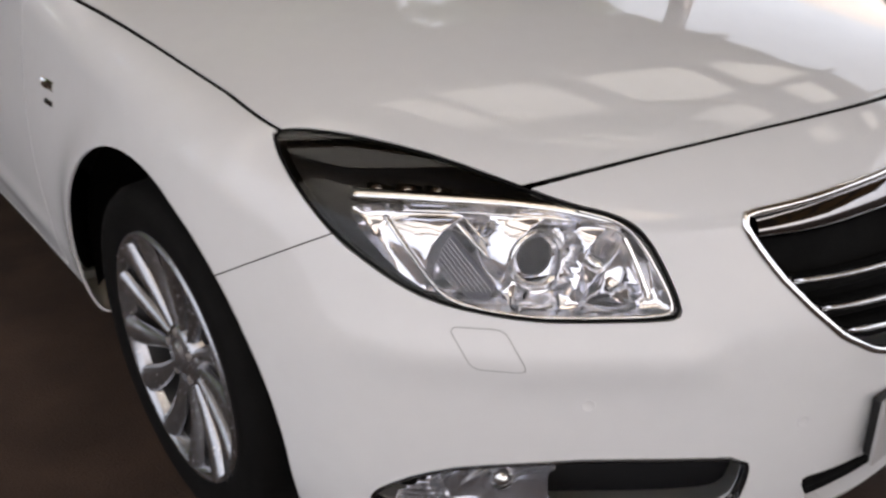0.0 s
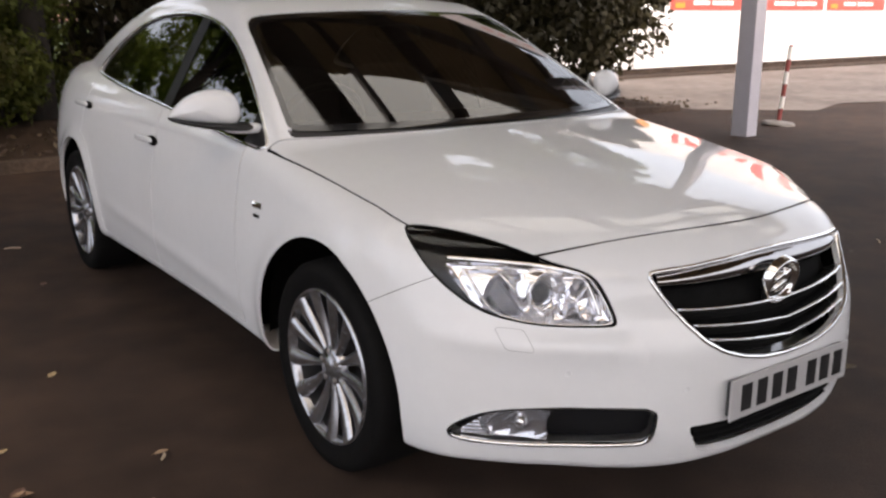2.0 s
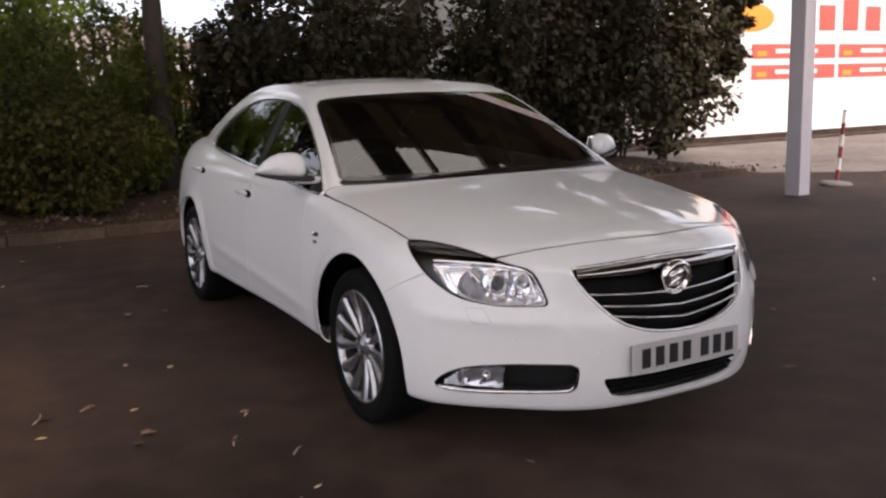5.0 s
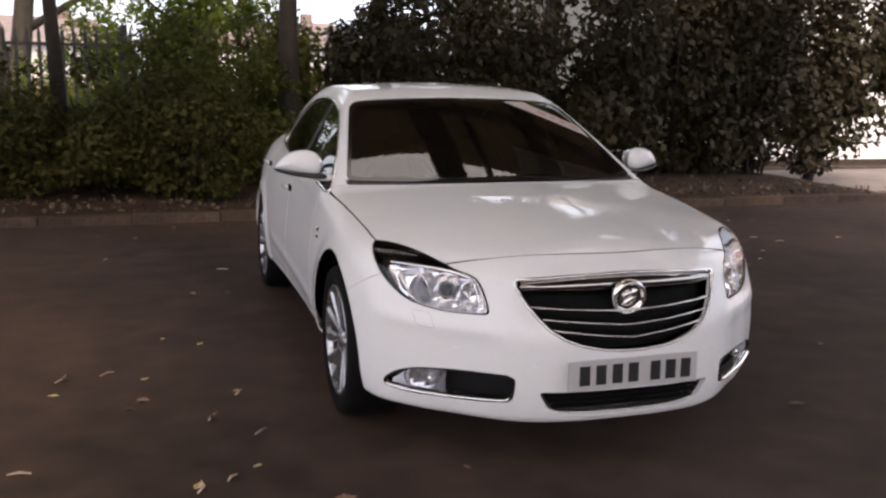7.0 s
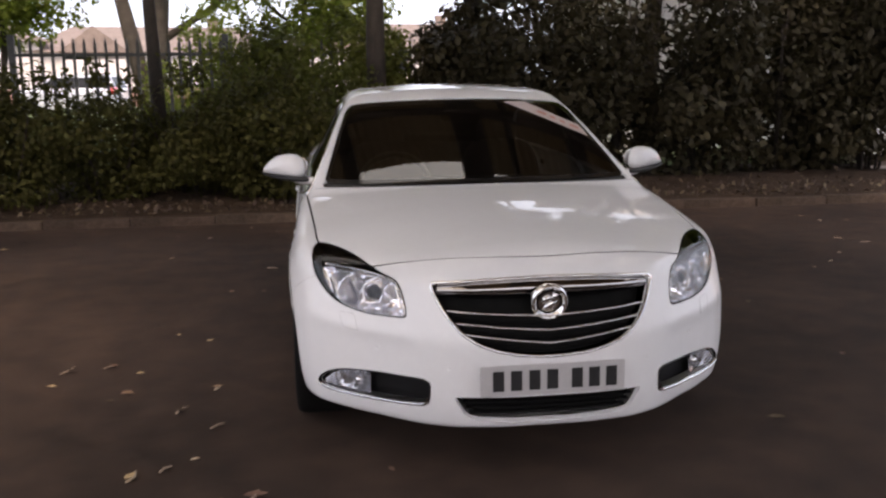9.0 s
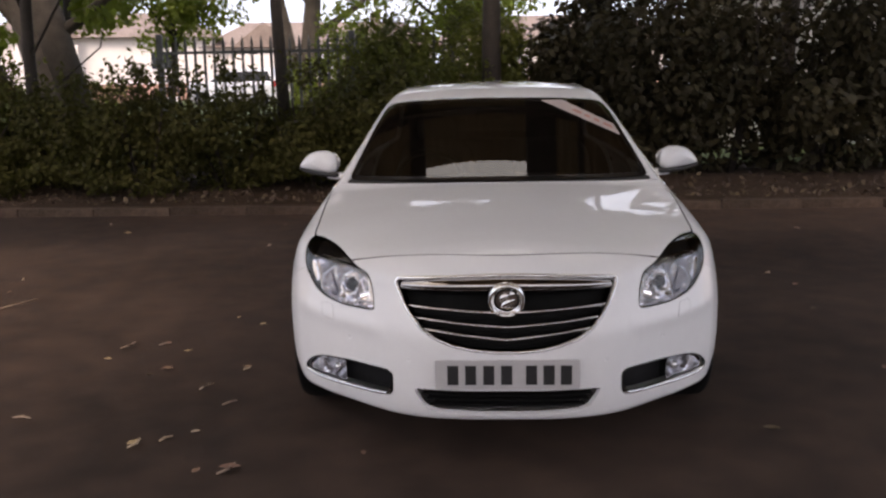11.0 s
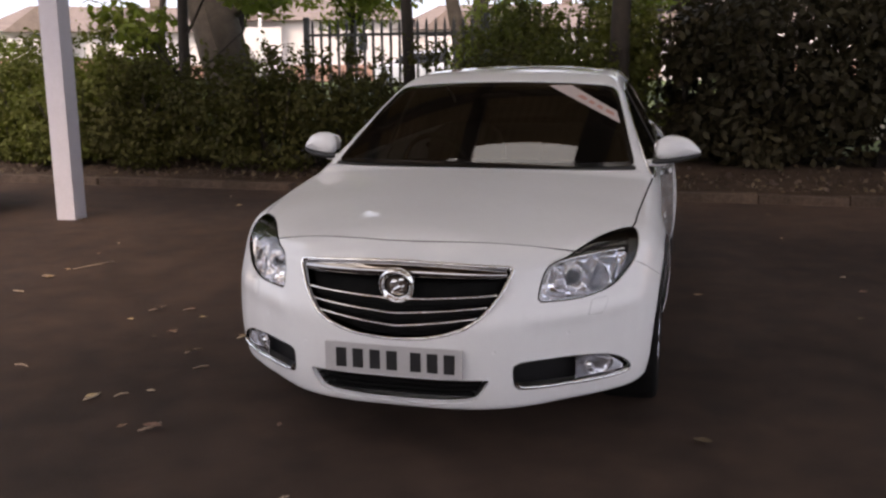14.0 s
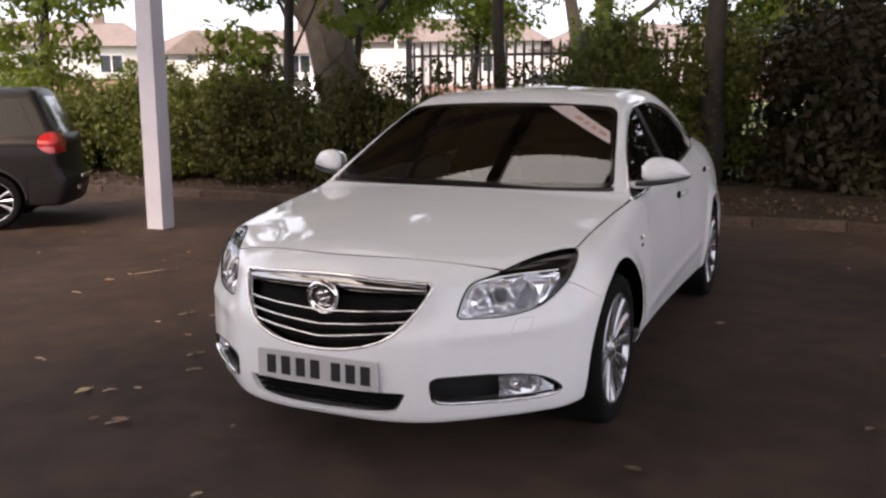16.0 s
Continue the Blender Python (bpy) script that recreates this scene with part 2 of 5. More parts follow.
def ribbon(points, normals, width, height, closed=False):
    """A raised rounded strip along points of a surface."""
    pts, ns = np.array(points, float), np.array(normals, float)
    if closed:
        d = np.roll(pts, -1, 0) - np.roll(pts, 1, 0)
    else:
        d = np.gradient(pts, axis=0)
    d /= np.linalg.norm(d, axis=1, keepdims=True)
    side = np.cross(d, ns)
    side /= np.linalg.norm(side, axis=1, keepdims=True)
    prof = [(-0.5, -0.6), (-0.46, 0.5), (-0.25, 0.95), (0.25, 0.95), (0.46, 0.5), (0.5, -0.6)]
    k, n = len(prof), len(pts)
    verts = np.concatenate([np.stack([p + s * u * width + m * v * height for u, v in prof]) for p, s, m in zip(pts, side, ns)])
    faces = []
    for i in range(n if closed else n - 1):
        j = (i + 1) % n
        for a in range(k - 1):
            faces.append((i * k + a, i * k + a + 1, j * k + a + 1, j * k + a))
    if not closed:
        faces += [tuple(range(k)), tuple(range((n - 1) * k, n * k))[::-1]]
    return sheet(verts, faces)


def pillow(size, at, power=0.6, turn=None, nu=28, nv=16, squash=None):
    """A rounded solid between a box and an egg."""
    verts, faces = [], []
    def sp(c):
        return math.copysign(abs(c) ** power, c)
    for j in range(nv + 1):
        b = -math.pi / 2 + math.pi * j / nv
        for i in range(nu):
            a = 2 * math.pi * i / nu
            v = Vector((size[0] * sp(math.cos(b)) * sp(math.cos(a)), size[1] * sp(math.cos(b)) * sp(math.sin(a)), size[2] * sp(math.sin(b))))
            if squash:
                v = squash(v)
            if turn:
                v = turn @ v
            verts.append(v + Vector(at))
    for j in range(nv):
        for i in range(nu):
            m = (i + 1) % nu
            faces.append((j * nu + i, j * nu + m, (j + 1) * nu + m, (j + 1) * nu + i))
    return sheet(verts, faces)


def nets(field, low, high, h):
    """The surface field = 0 as triangles: points, normals, triangles."""
    ax = [np.arange(a, b + h, h) for a, b in zip(low, high)]
    grid = np.stack(np.meshgrid(*ax, indexing="ij"), -1)
    shape = grid.shape[:3]
    val = np.concatenate([field(slab.reshape(-1, 3)) for slab in grid]).reshape(shape)
    s = val < 0
    cells = tuple(n - 1 for n in shape)
    count = np.zeros(cells, int)
    for dx in (0, 1):
        for dy in (0, 1):
            for dz in (0, 1):
                count += s[dx : cells[0] + dx, dy : cells[1] + dy, dz : cells[2] + dz]
    live = np.argwhere((count > 0) & (count < 8))
    index = -np.ones(cells, int)
    index[tuple(live.T)] = np.arange(len(live))
    total, hits = np.zeros((len(live), 3)), np.zeros(len(live))
    corners = [(a, b, c) for a in (0, 1) for b in (0, 1) for c in (0, 1)]
    for a in corners:
        for k in range(3):
            if a[k]:
                continue
            b = list(a)
            b[k] = 1
            ia, ib = tuple((live + a).T), tuple((live + b).T)
            va, vb = val[ia], val[ib]
            cross = (va < 0) != (vb < 0)
            t = np.where(cross, va / np.where(cross, va - vb, 1), 0)
            total += np.where(cross[:, None], grid[ia] + t[:, None] * (grid[ib] - grid[ia]), 0)
            hits += cross
    pts = total / hits[:, None]
    quads = []
    for k in range(3):
        lo = [slice(1, -1)] * 3
        lo[k] = slice(0, -1)
        hi = list(lo)
        hi[k] = slice(1, None)
        a, b = s[tuple(lo)], s[tuple(hi)]
        e = np.argwhere(a != b)
        flip = a[tuple(e.T)]
        off = [0, 0, 0]
        e = e + [0 if i == k else 1 for i in range(3)]
        i, j = (k + 1) % 3, (k + 2) % 3
        ring = []
        for di, dj in ((-1, -1), (0, -1), (0, 0), (-1, 0)):
            c = e.copy()
            c[:, i] += di
            c[:, j] += dj
            ring.append(index[tuple(c.T)])
        q = np.stack(ring, 1)
        q[~flip] = q[~flip][:, ::-1]
        quads.append(q)
    q = np.concatenate(quads)
    tris = np.concatenate([q[:, [0, 1, 2]], q[:, [0, 2, 3]]])
    pts, ns = settle(field, pts)
    return pts, ns, tris


def split(mesh, f):
    """Cuts a triangle mesh along f = 0: the side where f > 0, and the other."""
    pts, ns, tris = mesh
    v = f(pts)
    v = np.where(np.abs(v) < 1e-7, 1e-7, v)
    pos = v > 0
    n_in = pos[tris].sum(1)
    inside, outside = [tris[n_in == 3]], [tris[n_in == 0]]
    new_p, new_n, base = [], [], len(pts)
    for lone, home, away in ((1, inside, outside), (2, outside, inside)):
        t = tris[n_in == lone]
        if not len(t):
            continue
        odd = np.argmax(pos[t] if lone == 1 else ~pos[t], axis=1)
        r = np.arange(len(t))
        a, b, c = t[r, odd], t[r, (odd + 1) % 3], t[r, (odd + 2) % 3]
        ids = []
        for other in (b, c):
            w = (v[a] / (v[a] - v[other]))[:, None]
            new_p.append(pts[a] + w * (pts[other] - pts[a]))
            new_n.append(ns[a] + w * (ns[other] - ns[a]))
            ids.append(base + np.arange(len(t)))
            base += len(t)
        ab, ac = ids
        home.append(np.stack([a, ab, ac], 1))
        away += [np.stack([ab, b, c], 1), np.stack([ab, c, ac], 1)]
    p, n = np.concatenate([pts, *new_p]), np.concatenate([ns, *new_n])
    return tuple(tidy((p, n, np.concatenate(side))) for side in (inside, outside))


def tidy(mesh):
    """Drops unused points and welds equal ones."""
    pts, ns, tris = mesh
    if not len(tris):
        return np.zeros((0, 3)), np.zeros((0, 3)), np.zeros((0, 3), int)
    key = np.round(pts * 20000).astype(np.int64)
    used = np.unique(tris)
    _, first, back = np.unique(key[used], axis=0, return_index=True, return_inverse=True)
    remap = np.zeros(len(pts), int)
    remap[used] = back.ravel()
    keep = used[first]
    t = remap[tris]
    t = t[(t[:, 0] != t[:, 1]) & (t[:, 1] != t[:, 2]) & (t[:, 0] != t[:, 2])]
    return pts[keep], ns[keep] / np.linalg.norm(ns[keep], axis=1, keepdims=True), t


def rim(tris):
    """The open border of a triangle mesh, as directed edges."""
    e = np.concatenate([tris[:, [0, 1]], tris[:, [1, 2]], tris[:, [2, 0]]])
    n = e.max() + 1
    there, back = e[:, 0] * n + e[:, 1], e[:, 1] * n + e[:, 0]
    return e[~np.isin(there, back)]


def panel(mesh, depth=0.012, lift=0.0):
    """A sheet of bodywork with turned-in edges."""
    pts, ns, tris = mesh
    pts = pts + lift * ns
    if depth <= 0:
        return sheet(pts, tris, ns)
    e = rim(tris)
    a, b = pts[e[:, 0]], pts[e[:, 1]]
    na, nb = ns[e[:, 0]], ns[e[:, 1]]
    d = b - a
    out = np.cross(d, na)
    out /= np.maximum(np.linalg.norm(out, axis=1, keepdims=True), 1e-9)
    n0, m = len(pts), len(e)
    verts = np.concatenate([pts, a, b, b - nb * depth, a - na * depth])
    norms = np.concatenate([ns, out, out, out, out])
    i = np.arange(m)
    quads = np.stack([n0 + m + i, n0 + i, n0 + 3 * m + i, n0 + 2 * m + i], 1)
    faces = [tuple(t) for t in tris] + [tuple(q) for q in quads]
    return sheet(verts, faces, norms)


def joined(*meshes):
    """Several (points, faces) lists as one mesh."""
    verts, faces = [], []
    for v, f in meshes:
        k = len(verts)
        verts += list(v)
        faces += [tuple(i + k for i in face) for face in f]
    return sheet(verts, faces)


def chaikin(pts, rounds=2, closed=True):
    p = np.array(pts, float)
    for _ in range(rounds):
        q = np.roll(p, -1, 0) if closed else p[1:]
        a = p if closed else p[:-1]
        p2 = np.stack([0.75 * a + 0.25 * q, 0.25 * a + 0.75 * q], 1).reshape(-1, 2)
        p = p2 if closed else np.concatenate([p[:1], p2, p[-1:]])
    return p


def inside(poly, u, v):
    """Signed distance to a closed outline, above 0 inside."""
    q = np.stack([u, v], 1)
    best, wind = np.full(len(q), 1e9), np.zeros(len(q), bool)
    for a, b in zip(poly, np.roll(poly, -1, 0)):
        d = b - a
        t = np.clip(((q - a) @ d) / (d @ d), 0, 1)
        best = np.minimum(best, ((q - a - t[:, None] * d) ** 2).sum(1))
        up = (a[1] > q[:, 1]) != (b[1] > q[:, 1])
        wind ^= up & (q[:, 0] < a[0] + (q[:, 1] - a[1]) * d[0] / (d[1] if d[1] else 1e-12))
    return np.sqrt(best) * np.where(wind, 1, -1)


def even(poly, step, closed=True):
    """An outline walked in equal steps."""
    p = np.array(poly, float)
    if closed:
        p = np.concatenate([p, p[:1]])
    s = np.r_[0, np.cumsum(np.linalg.norm(np.diff(p, axis=0), axis=1))]
    n = max(4, int(s[-1] / step))
    at = np.linspace(0, s[-1], n + 1)
    if closed:
        at = at[:-1]
    return np.stack([np.interp(at, s, p[:, k]) for k in range(p.shape[1])], 1)


def rounded(corners, cut=0.22, rounds=2):
    """A closed outline with softened corners."""
    c = np.array(corners, float)
    a, b = np.roll(c, 1, 0), np.roll(c, -1, 0)
    return chaikin(np.stack([c + cut * (a - c), c, c + cut * (b - c)], 1).reshape(-1, 2), rounds)


def cushion(outline, front, back, power=2.4, layers=13):
    """A solid from an outline in x and z, rounded towards the front and the back."""
    o = np.array(outline, float)
    mid, n = o.mean(0), len(o)
    verts, faces = [], []
    for j in np.linspace(-1, 1, layers):
        k = max(0.0, 1 - abs(j) ** power) ** (1 / power)
        q = mid + (o - mid) * max(k, 0.02)
        y = -front * -j if j < 0 else back * j
        verts += [(a, y, b) for a, b in q]
    for i in range(layers - 1):
        for k in range(n):
            m = (k + 1) % n
            faces.append((i * n + k, i * n + m, (i + 1) * n + m, (i + 1) * n + k))
    faces += [tuple(range(n))[::-1], tuple(range((layers - 1) * n, layers * n))]
    return sheet(verts, faces)


# ---- shape of the saloon's body, as a smooth implicit surface ----
def spline(xs, ys):
    """A smooth curve through a few stations, straight on beyond its ends."""
    xs, ys = np.array(xs, float), np.array(ys, float)
    slope = np.gradient(ys, xs)

    def at(x):
        x = np.asarray(x, float)
        i = np.clip(np.searchsorted(xs, x) - 1, 0, len(xs) - 2)
        w = xs[i + 1] - xs[i]
        u = (x - xs[i]) / w
        v = np.clip(u, 0, 1)
        a, b, c, d = 2 * v**3 - 3 * v**2 + 1, v**3 - 2 * v**2 + v, 3 * v**2 - 2 * v**3, v**3 - v**2
        y = a * ys[i] + b * w * slope[i] + c * ys[i + 1] + d * w * slope[i + 1]
        return y + np.where(u < 0, u * w * slope[i], np.where(u > 1, (u - 1) * w * slope[i + 1], 0))

    return at


def smax(a, b, k):
    h = np.clip(0.5 + 0.5 * (a - b) / k, 0, 1)
    return b * (1 - h) + a * h + k * h * (1 - h)


def smin(a, b, k):
    return -smax(-a, -b, k)


NOSE_Z = spline([0.15, 0.2, 0.28, 0.38, 0.46, 0.53, 0.6, 0.66, 0.72, 0.78, 0.83], [-0.875, -0.905, -0.935, -0.948, -0.947, -0.94, -0.917, -0.89, -0.865, -0.825, -0.76])
NOSE_X = spline([0, 0.2, 0.34, 0.44, 0.5, 0.6, 0.67, 0.735, 0.807, 0.87, 0.91, 0.95], [0, 0.008, 0.04, 0.092, 0.138, 0.225, 0.283, 0.345, 0.42, 0.51, 0.6, 0.76])
DECK = spline([-0.95, -0.8, -0.6, -0.3, 0, 0.3, 0.5, 1.0, 2.2, 3.0, 3.5, 3.9], [0.757, 0.805, 0.848, 0.893, 0.93, 0.962, 0.98, 1.0, 1.05, 1.09, 1.1, 1.06])
DECK_DROP = spline([-0.95, -0.8, -0.6, -0.3, 0, 0.4, 3.5], [0.3, 0.27, 0.235, 0.145, 0.112, 0.08, 0.07])
WAIST = spline([-1.0, -0.6, -0.3, 0.0, 0.4, 1.0, 1.6, 2.4, 2.8, 3.2, 3.6, 3.95], [0.85, 0.892, 0.911, 0.922, 0.926, 0.918, 0.916, 0.922, 0.918, 0.885, 0.8, 0.68])
TUCK = spline([0.1, 0.25, 0.34, 0.5, 0.62, 0.72, 0.82, 0.92, 1.02, 1.2], [0.075, 0.03, 0.012, 0.0, 0.004, 0.017, 0.036, 0.068, 0.13, 0.32])
SILL = spline([-1.0, -0.6, -0.4, 0.4, 2.3, 3.2, 3.9], [0.19, 0.19, 0.2, 0.25, 0.255, 0.27, 0.33])
TAIL_Z = spline([0.2, 0.4, 0.6, 0.8, 1.0, 1.15], [3.8, 3.87, 3.885, 3.85, 3.8, 3.72])
ROOF = spline([0.8, 1.0, 1.2, 1.5, 1.85, 2.2, 2.6, 3.0, 3.5], [1.262, 1.352, 1.404, 1.438, 1.453, 1.442, 1.37, 1.252, 1.1])
SIDE_GLASS = spline([0.0, 0.6, 1.2, 1.8, 2.4, 2.8, 3.2, 3.6], [0.826, 0.832, 0.846, 0.85, 0.828, 0.79, 0.73, 0.66])


def glass_x(y, z):
    return SIDE_GLASS(y) - 0.53 * (z - 0.92) - 0.1 * np.clip(z - 1.15, 0, 1) ** 2


def screen_z(x, y):
    u = y - 0.30 - 0.29 * x * x
    return 0.966 + 0.555 * u - 0.05 * u * u


def front_y(x, z):
    return NOSE_Z(z) + NOSE_X(np.abs(x))


def car_field(p):
    x, y, z = np.abs(p[:, 0]), p[:, 1], p[:, 2]
    arch = 0.0
    for cy in (0.0, 2.737):
        r = np.hypot(y - cy, z - 0.33)
        arch = arch + 0.014 * np.exp(-(((r - 0.385) / 0.06) ** 2)) * np.clip((z - 0.2) / 0.1, 0, 1)
    crease = 0.006 * np.exp(-(((z - 0.35 - 0.05 * y) / 0.035) ** 2)) * np.clip((y - 0.45) / 0.3, 0, 1) * np.clip((2.3 - y) / 0.3, 0, 1)
    side = x - (WAIST(y) - TUCK(z) + arch + crease)
    top = (z - (DECK(y) - DECK_DROP(y) * x * x)) * 0.95
    nose = (front_y(x, z) - y) * 0.62
    tail = (y - TAIL_Z(z) + 0.28 * x * x) * 0.9
    low = smax(side, top, 0.07)
    low = smax(low, nose, 0.06)
    low = smax(low, tail, 0.08)
    low = smax(low, SILL(y) - z, 0.03)
    ridge = 0.007 * np.exp(-(((z - 0.535 - 0.12 * np.clip(x - 0.68, 0, 1)) / 0.034) ** 2)) * np.clip((x - 0.45) / 0.06, 0, 1) * np.clip((0.88 - x) / 0.08, 0, 1) * np.clip((-0.28 - y) / 0.12, 0, 1)
    low = low - ridge
    cabin = smax(x - glass_x(y, z), (z - (ROOF(y) - 0.095 * x * x)) * 0.95, 0.06)
    cabin = smax(cabin, (z - screen_z(x, y)) * 0.87, 0.035)
    cabin = smax(cabin, 0.9 - z, 0.02)
    return smin(low, cabin, 0.022)


def gradient(field, p, e=1e-4):
    g = np.stack([(field(p + e * a) - field(p - e * a)) / (2 * e) for a in np.eye(3)], 1)
    return g


def settle(field, p, rounds=4):
    """Moves points onto the surface; returns them and the outward normals."""
    for _ in range(rounds):
        g = gradient(field, p)
        p = p - (field(p) / np.maximum((g * g).sum(1), 1e-6))[:, None] * g
    g = gradient(field, p, 2e-3)
    return p, g / np.linalg.norm(g, axis=1, keepdims=True)


# ---- end of shape ----
# ---- the setting: ground, kerb, soil bank, canopy ----
def fast_sheet(verts, faces, smooth=False):
    """A mesh straight from arrays."""
    verts, faces = np.asarray(verts, np.float32), np.asarray(faces, np.int32)
    me = bpy.data.meshes.new("mesh")
    me.vertices.add(len(verts))
    me.vertices.foreach_set("co", verts.ravel())
    k = faces.shape[1]
    me.loops.add(faces.size)
    me.loops.foreach_set("vertex_index", faces.ravel())
    me.polygons.add(len(faces))
    me.polygons.foreach_set("loop_start", np.arange(0, faces.size, k, dtype=np.int32))
    me.polygons.foreach_set("loop_total", np.full(len(faces), k, np.int32))
    me.update(calc_edges=True)
    me.polygons.foreach_set("use_smooth", [smooth] * len(faces))
    return me


def field_sheet(xs, ys, height):
    """A ground sheet over a grid."""
    gx, gy = np.meshgrid(xs, ys, indexing="ij")
    verts = np.stack([gx, gy, height(gx, gy)], -1).reshape(-1, 3)
    n, m = len(xs), len(ys)
    i, j = np.meshgrid(np.arange(n - 1), np.arange(m - 1), indexing="ij")
    a = (i * m + j).ravel()
    return fast_sheet(verts, np.stack([a, a + m, a + m + 1, a + 1], 1), True)


def rough_noise(x, y, s=1.0, seed=0.0):
    return (np.sin(1.7 * x * s + seed) * np.cos(2.3 * y * s - seed) + 0.5 * np.sin(4.1 * x * s + 3.3 * y * s + 2 * seed) + 0.3 * np.cos(9.7 * x * s - 7.9 * y * s + seed)) / 1.8


KERB_Y = 6.3
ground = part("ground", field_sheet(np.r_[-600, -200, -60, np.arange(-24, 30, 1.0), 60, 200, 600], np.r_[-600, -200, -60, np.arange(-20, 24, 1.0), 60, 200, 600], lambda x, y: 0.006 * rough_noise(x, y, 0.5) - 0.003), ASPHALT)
tagged(ground, "dark worn asphalt car park strewn with a few leaves", "ground", kind="structure")


def bank_height(x, y):
    rise = np.clip((y - 6.4) / 1.2, 0, 1)
    fade = np.clip((9.1 - x) / 1.8, 0, 1)
    return fade * (0.085 + 0.16 * rise + 0.02 * rough_noise(x, y, 2.0)) - 0.04 * (1 - fade)


soil = part("soil_bank", field_sheet(np.arange(-24, 11.5, 0.22), np.r_[np.arange(6.41, 9.4, 0.22), 9.9, 11, 14], bank_height), SOIL)
tagged(soil, "bare brown soil bank covered in leaf litter", "soil", kind="structure")
lawn = part("lawn", field_sheet(np.r_[-120, -60, np.arange(-40, 9, 2.0)], np.r_[9.2, 10, 12, 16, 22, 30, 36], lambda x, y: 0.25 + 0.03 * (y - 9.2) + 0.05 * rough_noise(x, y, 0.3)), mat("rough_lawn", (0.11, 0.15, 0.04), 0.95, bump=1.0, bump_scale=30, second=(0.05, 0.07, 0.02), scale=3))
tagged(lawn, "rough sunlit grass behind the hedge", "grass", kind="structure")

kerb = thing("kerb", (0, KERB_Y, 0), "worn concrete kerb stones along the soil bank", "kerb", kind="structure")
stone = bpy.data.meshes.new("kerb_stone")
_bm = box((0.905, 0.13, 0.2), (0, 0, 0.0), 0.012)
_bm.to_mesh(stone)
_bm.free()
rng = random.Random(4)
for k in range(33):
    s = part("kerb_stone", stone, CONCRETE, kerb)
    s.matrix_basis = pose(-21.5 + 0.912 * k, rng.uniform(-0.012, 0.012), rng.uniform(-0.008, 0.008), rng.uniform(-1, 1), rng.uniform(-0.6, 0.6), rng.uniform(-0.5, 0.5))

# slab of paler asphalt standing for the brighter ground beyond the canopy
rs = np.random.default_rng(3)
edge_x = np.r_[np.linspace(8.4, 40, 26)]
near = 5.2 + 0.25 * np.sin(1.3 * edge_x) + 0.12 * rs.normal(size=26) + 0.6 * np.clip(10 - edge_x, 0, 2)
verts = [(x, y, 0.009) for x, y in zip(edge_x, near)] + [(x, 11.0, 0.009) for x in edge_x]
forecourt = part("forecourt", sheet(verts, [(i, i + 1, i + 27, i + 26) for i in range(25)], smooth=False), DAYLIT_GROUND)
tagged(forecourt, "worn asphalt forecourt in front of the white wall, coloured paler for open daylight", "road", kind="structure")

# canopy over the parking bays
canopy = thing("canopy", (0, 0, 0), "open steel canopy with sheet roof and clear rooflights", "canopy", kind="structure")
ROOFLIGHT = bpy.data.materials.new("rooflight_sheet")
ROOFLIGHT.use_nodes = True
_t = ROOFLIGHT.node_tree
_tr, _cl, _mx = _t.nodes.new("ShaderNodeBsdfTranslucent"), _t.nodes.new("ShaderNodeBsdfTransparent"), _t.nodes.new("ShaderNodeMixShader")
_tr.inputs[0].default_value, _cl.inputs[0].default_value, _mx.inputs[0].default_value = (0.85, 0.76, 0.6, 1), (0.95, 0.87, 0.74, 1), 0.8
_t.links.new(_tr.outputs[0], _mx.inputs[1])
_t.links.new(_cl.outputs[0], _mx.inputs[2])
_t.links.new(_mx.outputs[0], _t.nodes["Material Output"].inputs[0])
# front edge CAN_Y0 is unseen, placed to limit sky light on the car
CAN_Z, CAN_Y0, CAN_Y1, LIGHT_Y = 5.4, -13.2, 5.3, 1.8


def roof_strip(name, x, y0, y1, material):
    xs = np.linspace(-0.56, 0.56, 15)
    prof = 0.018 * np.cos(np.arange(15) * math.pi)
    verts = [(a, y, b) for y in (y0, y1) for a, b in zip(xs, prof)]
    part(name, sheet(verts, [(i, i + 1, i + 16, i + 15) for i in range(14)], smooth=False), material, canopy).location = (x, 0, CAN_Z)


for k in range(13):
    x = -6.3 + 1.12 * k
    far = 2.85 if k in (5, 6) else 2.68
    roof_strip("rooflight", x, LIGHT_Y, far, ROOFLIGHT)
    roof_strip("roof_sheet", x, far, CAN_Y1, ROOF_SHEET)
    # left strips: unseen rooflights added to light the car's side, sheet shading behind
    if k < 4:
        roof_strip("roof_sheet", x, -0.4, LIGHT_Y, ROOF_SHEET)
        roof_strip("rooflight", x, -6.4, -0.4, ROOFLIGHT)
        roof_strip("roof_sheet", x, CAN_Y0, -6.4, ROOF_SHEET)
    else:
        # second row on the right is unseen, added to brighten the ground
        ends = [CAN_Y0] + [e for row in range(1 if k > 8 else 0, -1, -1) if (k + row) % 2 for e in (0.2 - 2.1 * row, 1.35 - 2.1 * row)] + [LIGHT_Y]
        for i, (y0, y1) in enumerate(zip(ends, ends[1:])):
            roof_strip("rooflight" if i % 2 else "roof_sheet", x, y0, y1, ROOFLIGHT if i % 2 else ROOF_SHEET)
for y in (-13.0, -10.0, -7.0, -3.9, 0.0, 1.62, 3.9):
    part("beam", box((14.6, 0.14, 0.26), (0.4, y, CAN_Z - 0.18), 0.01), STEEL_GREY, canopy)
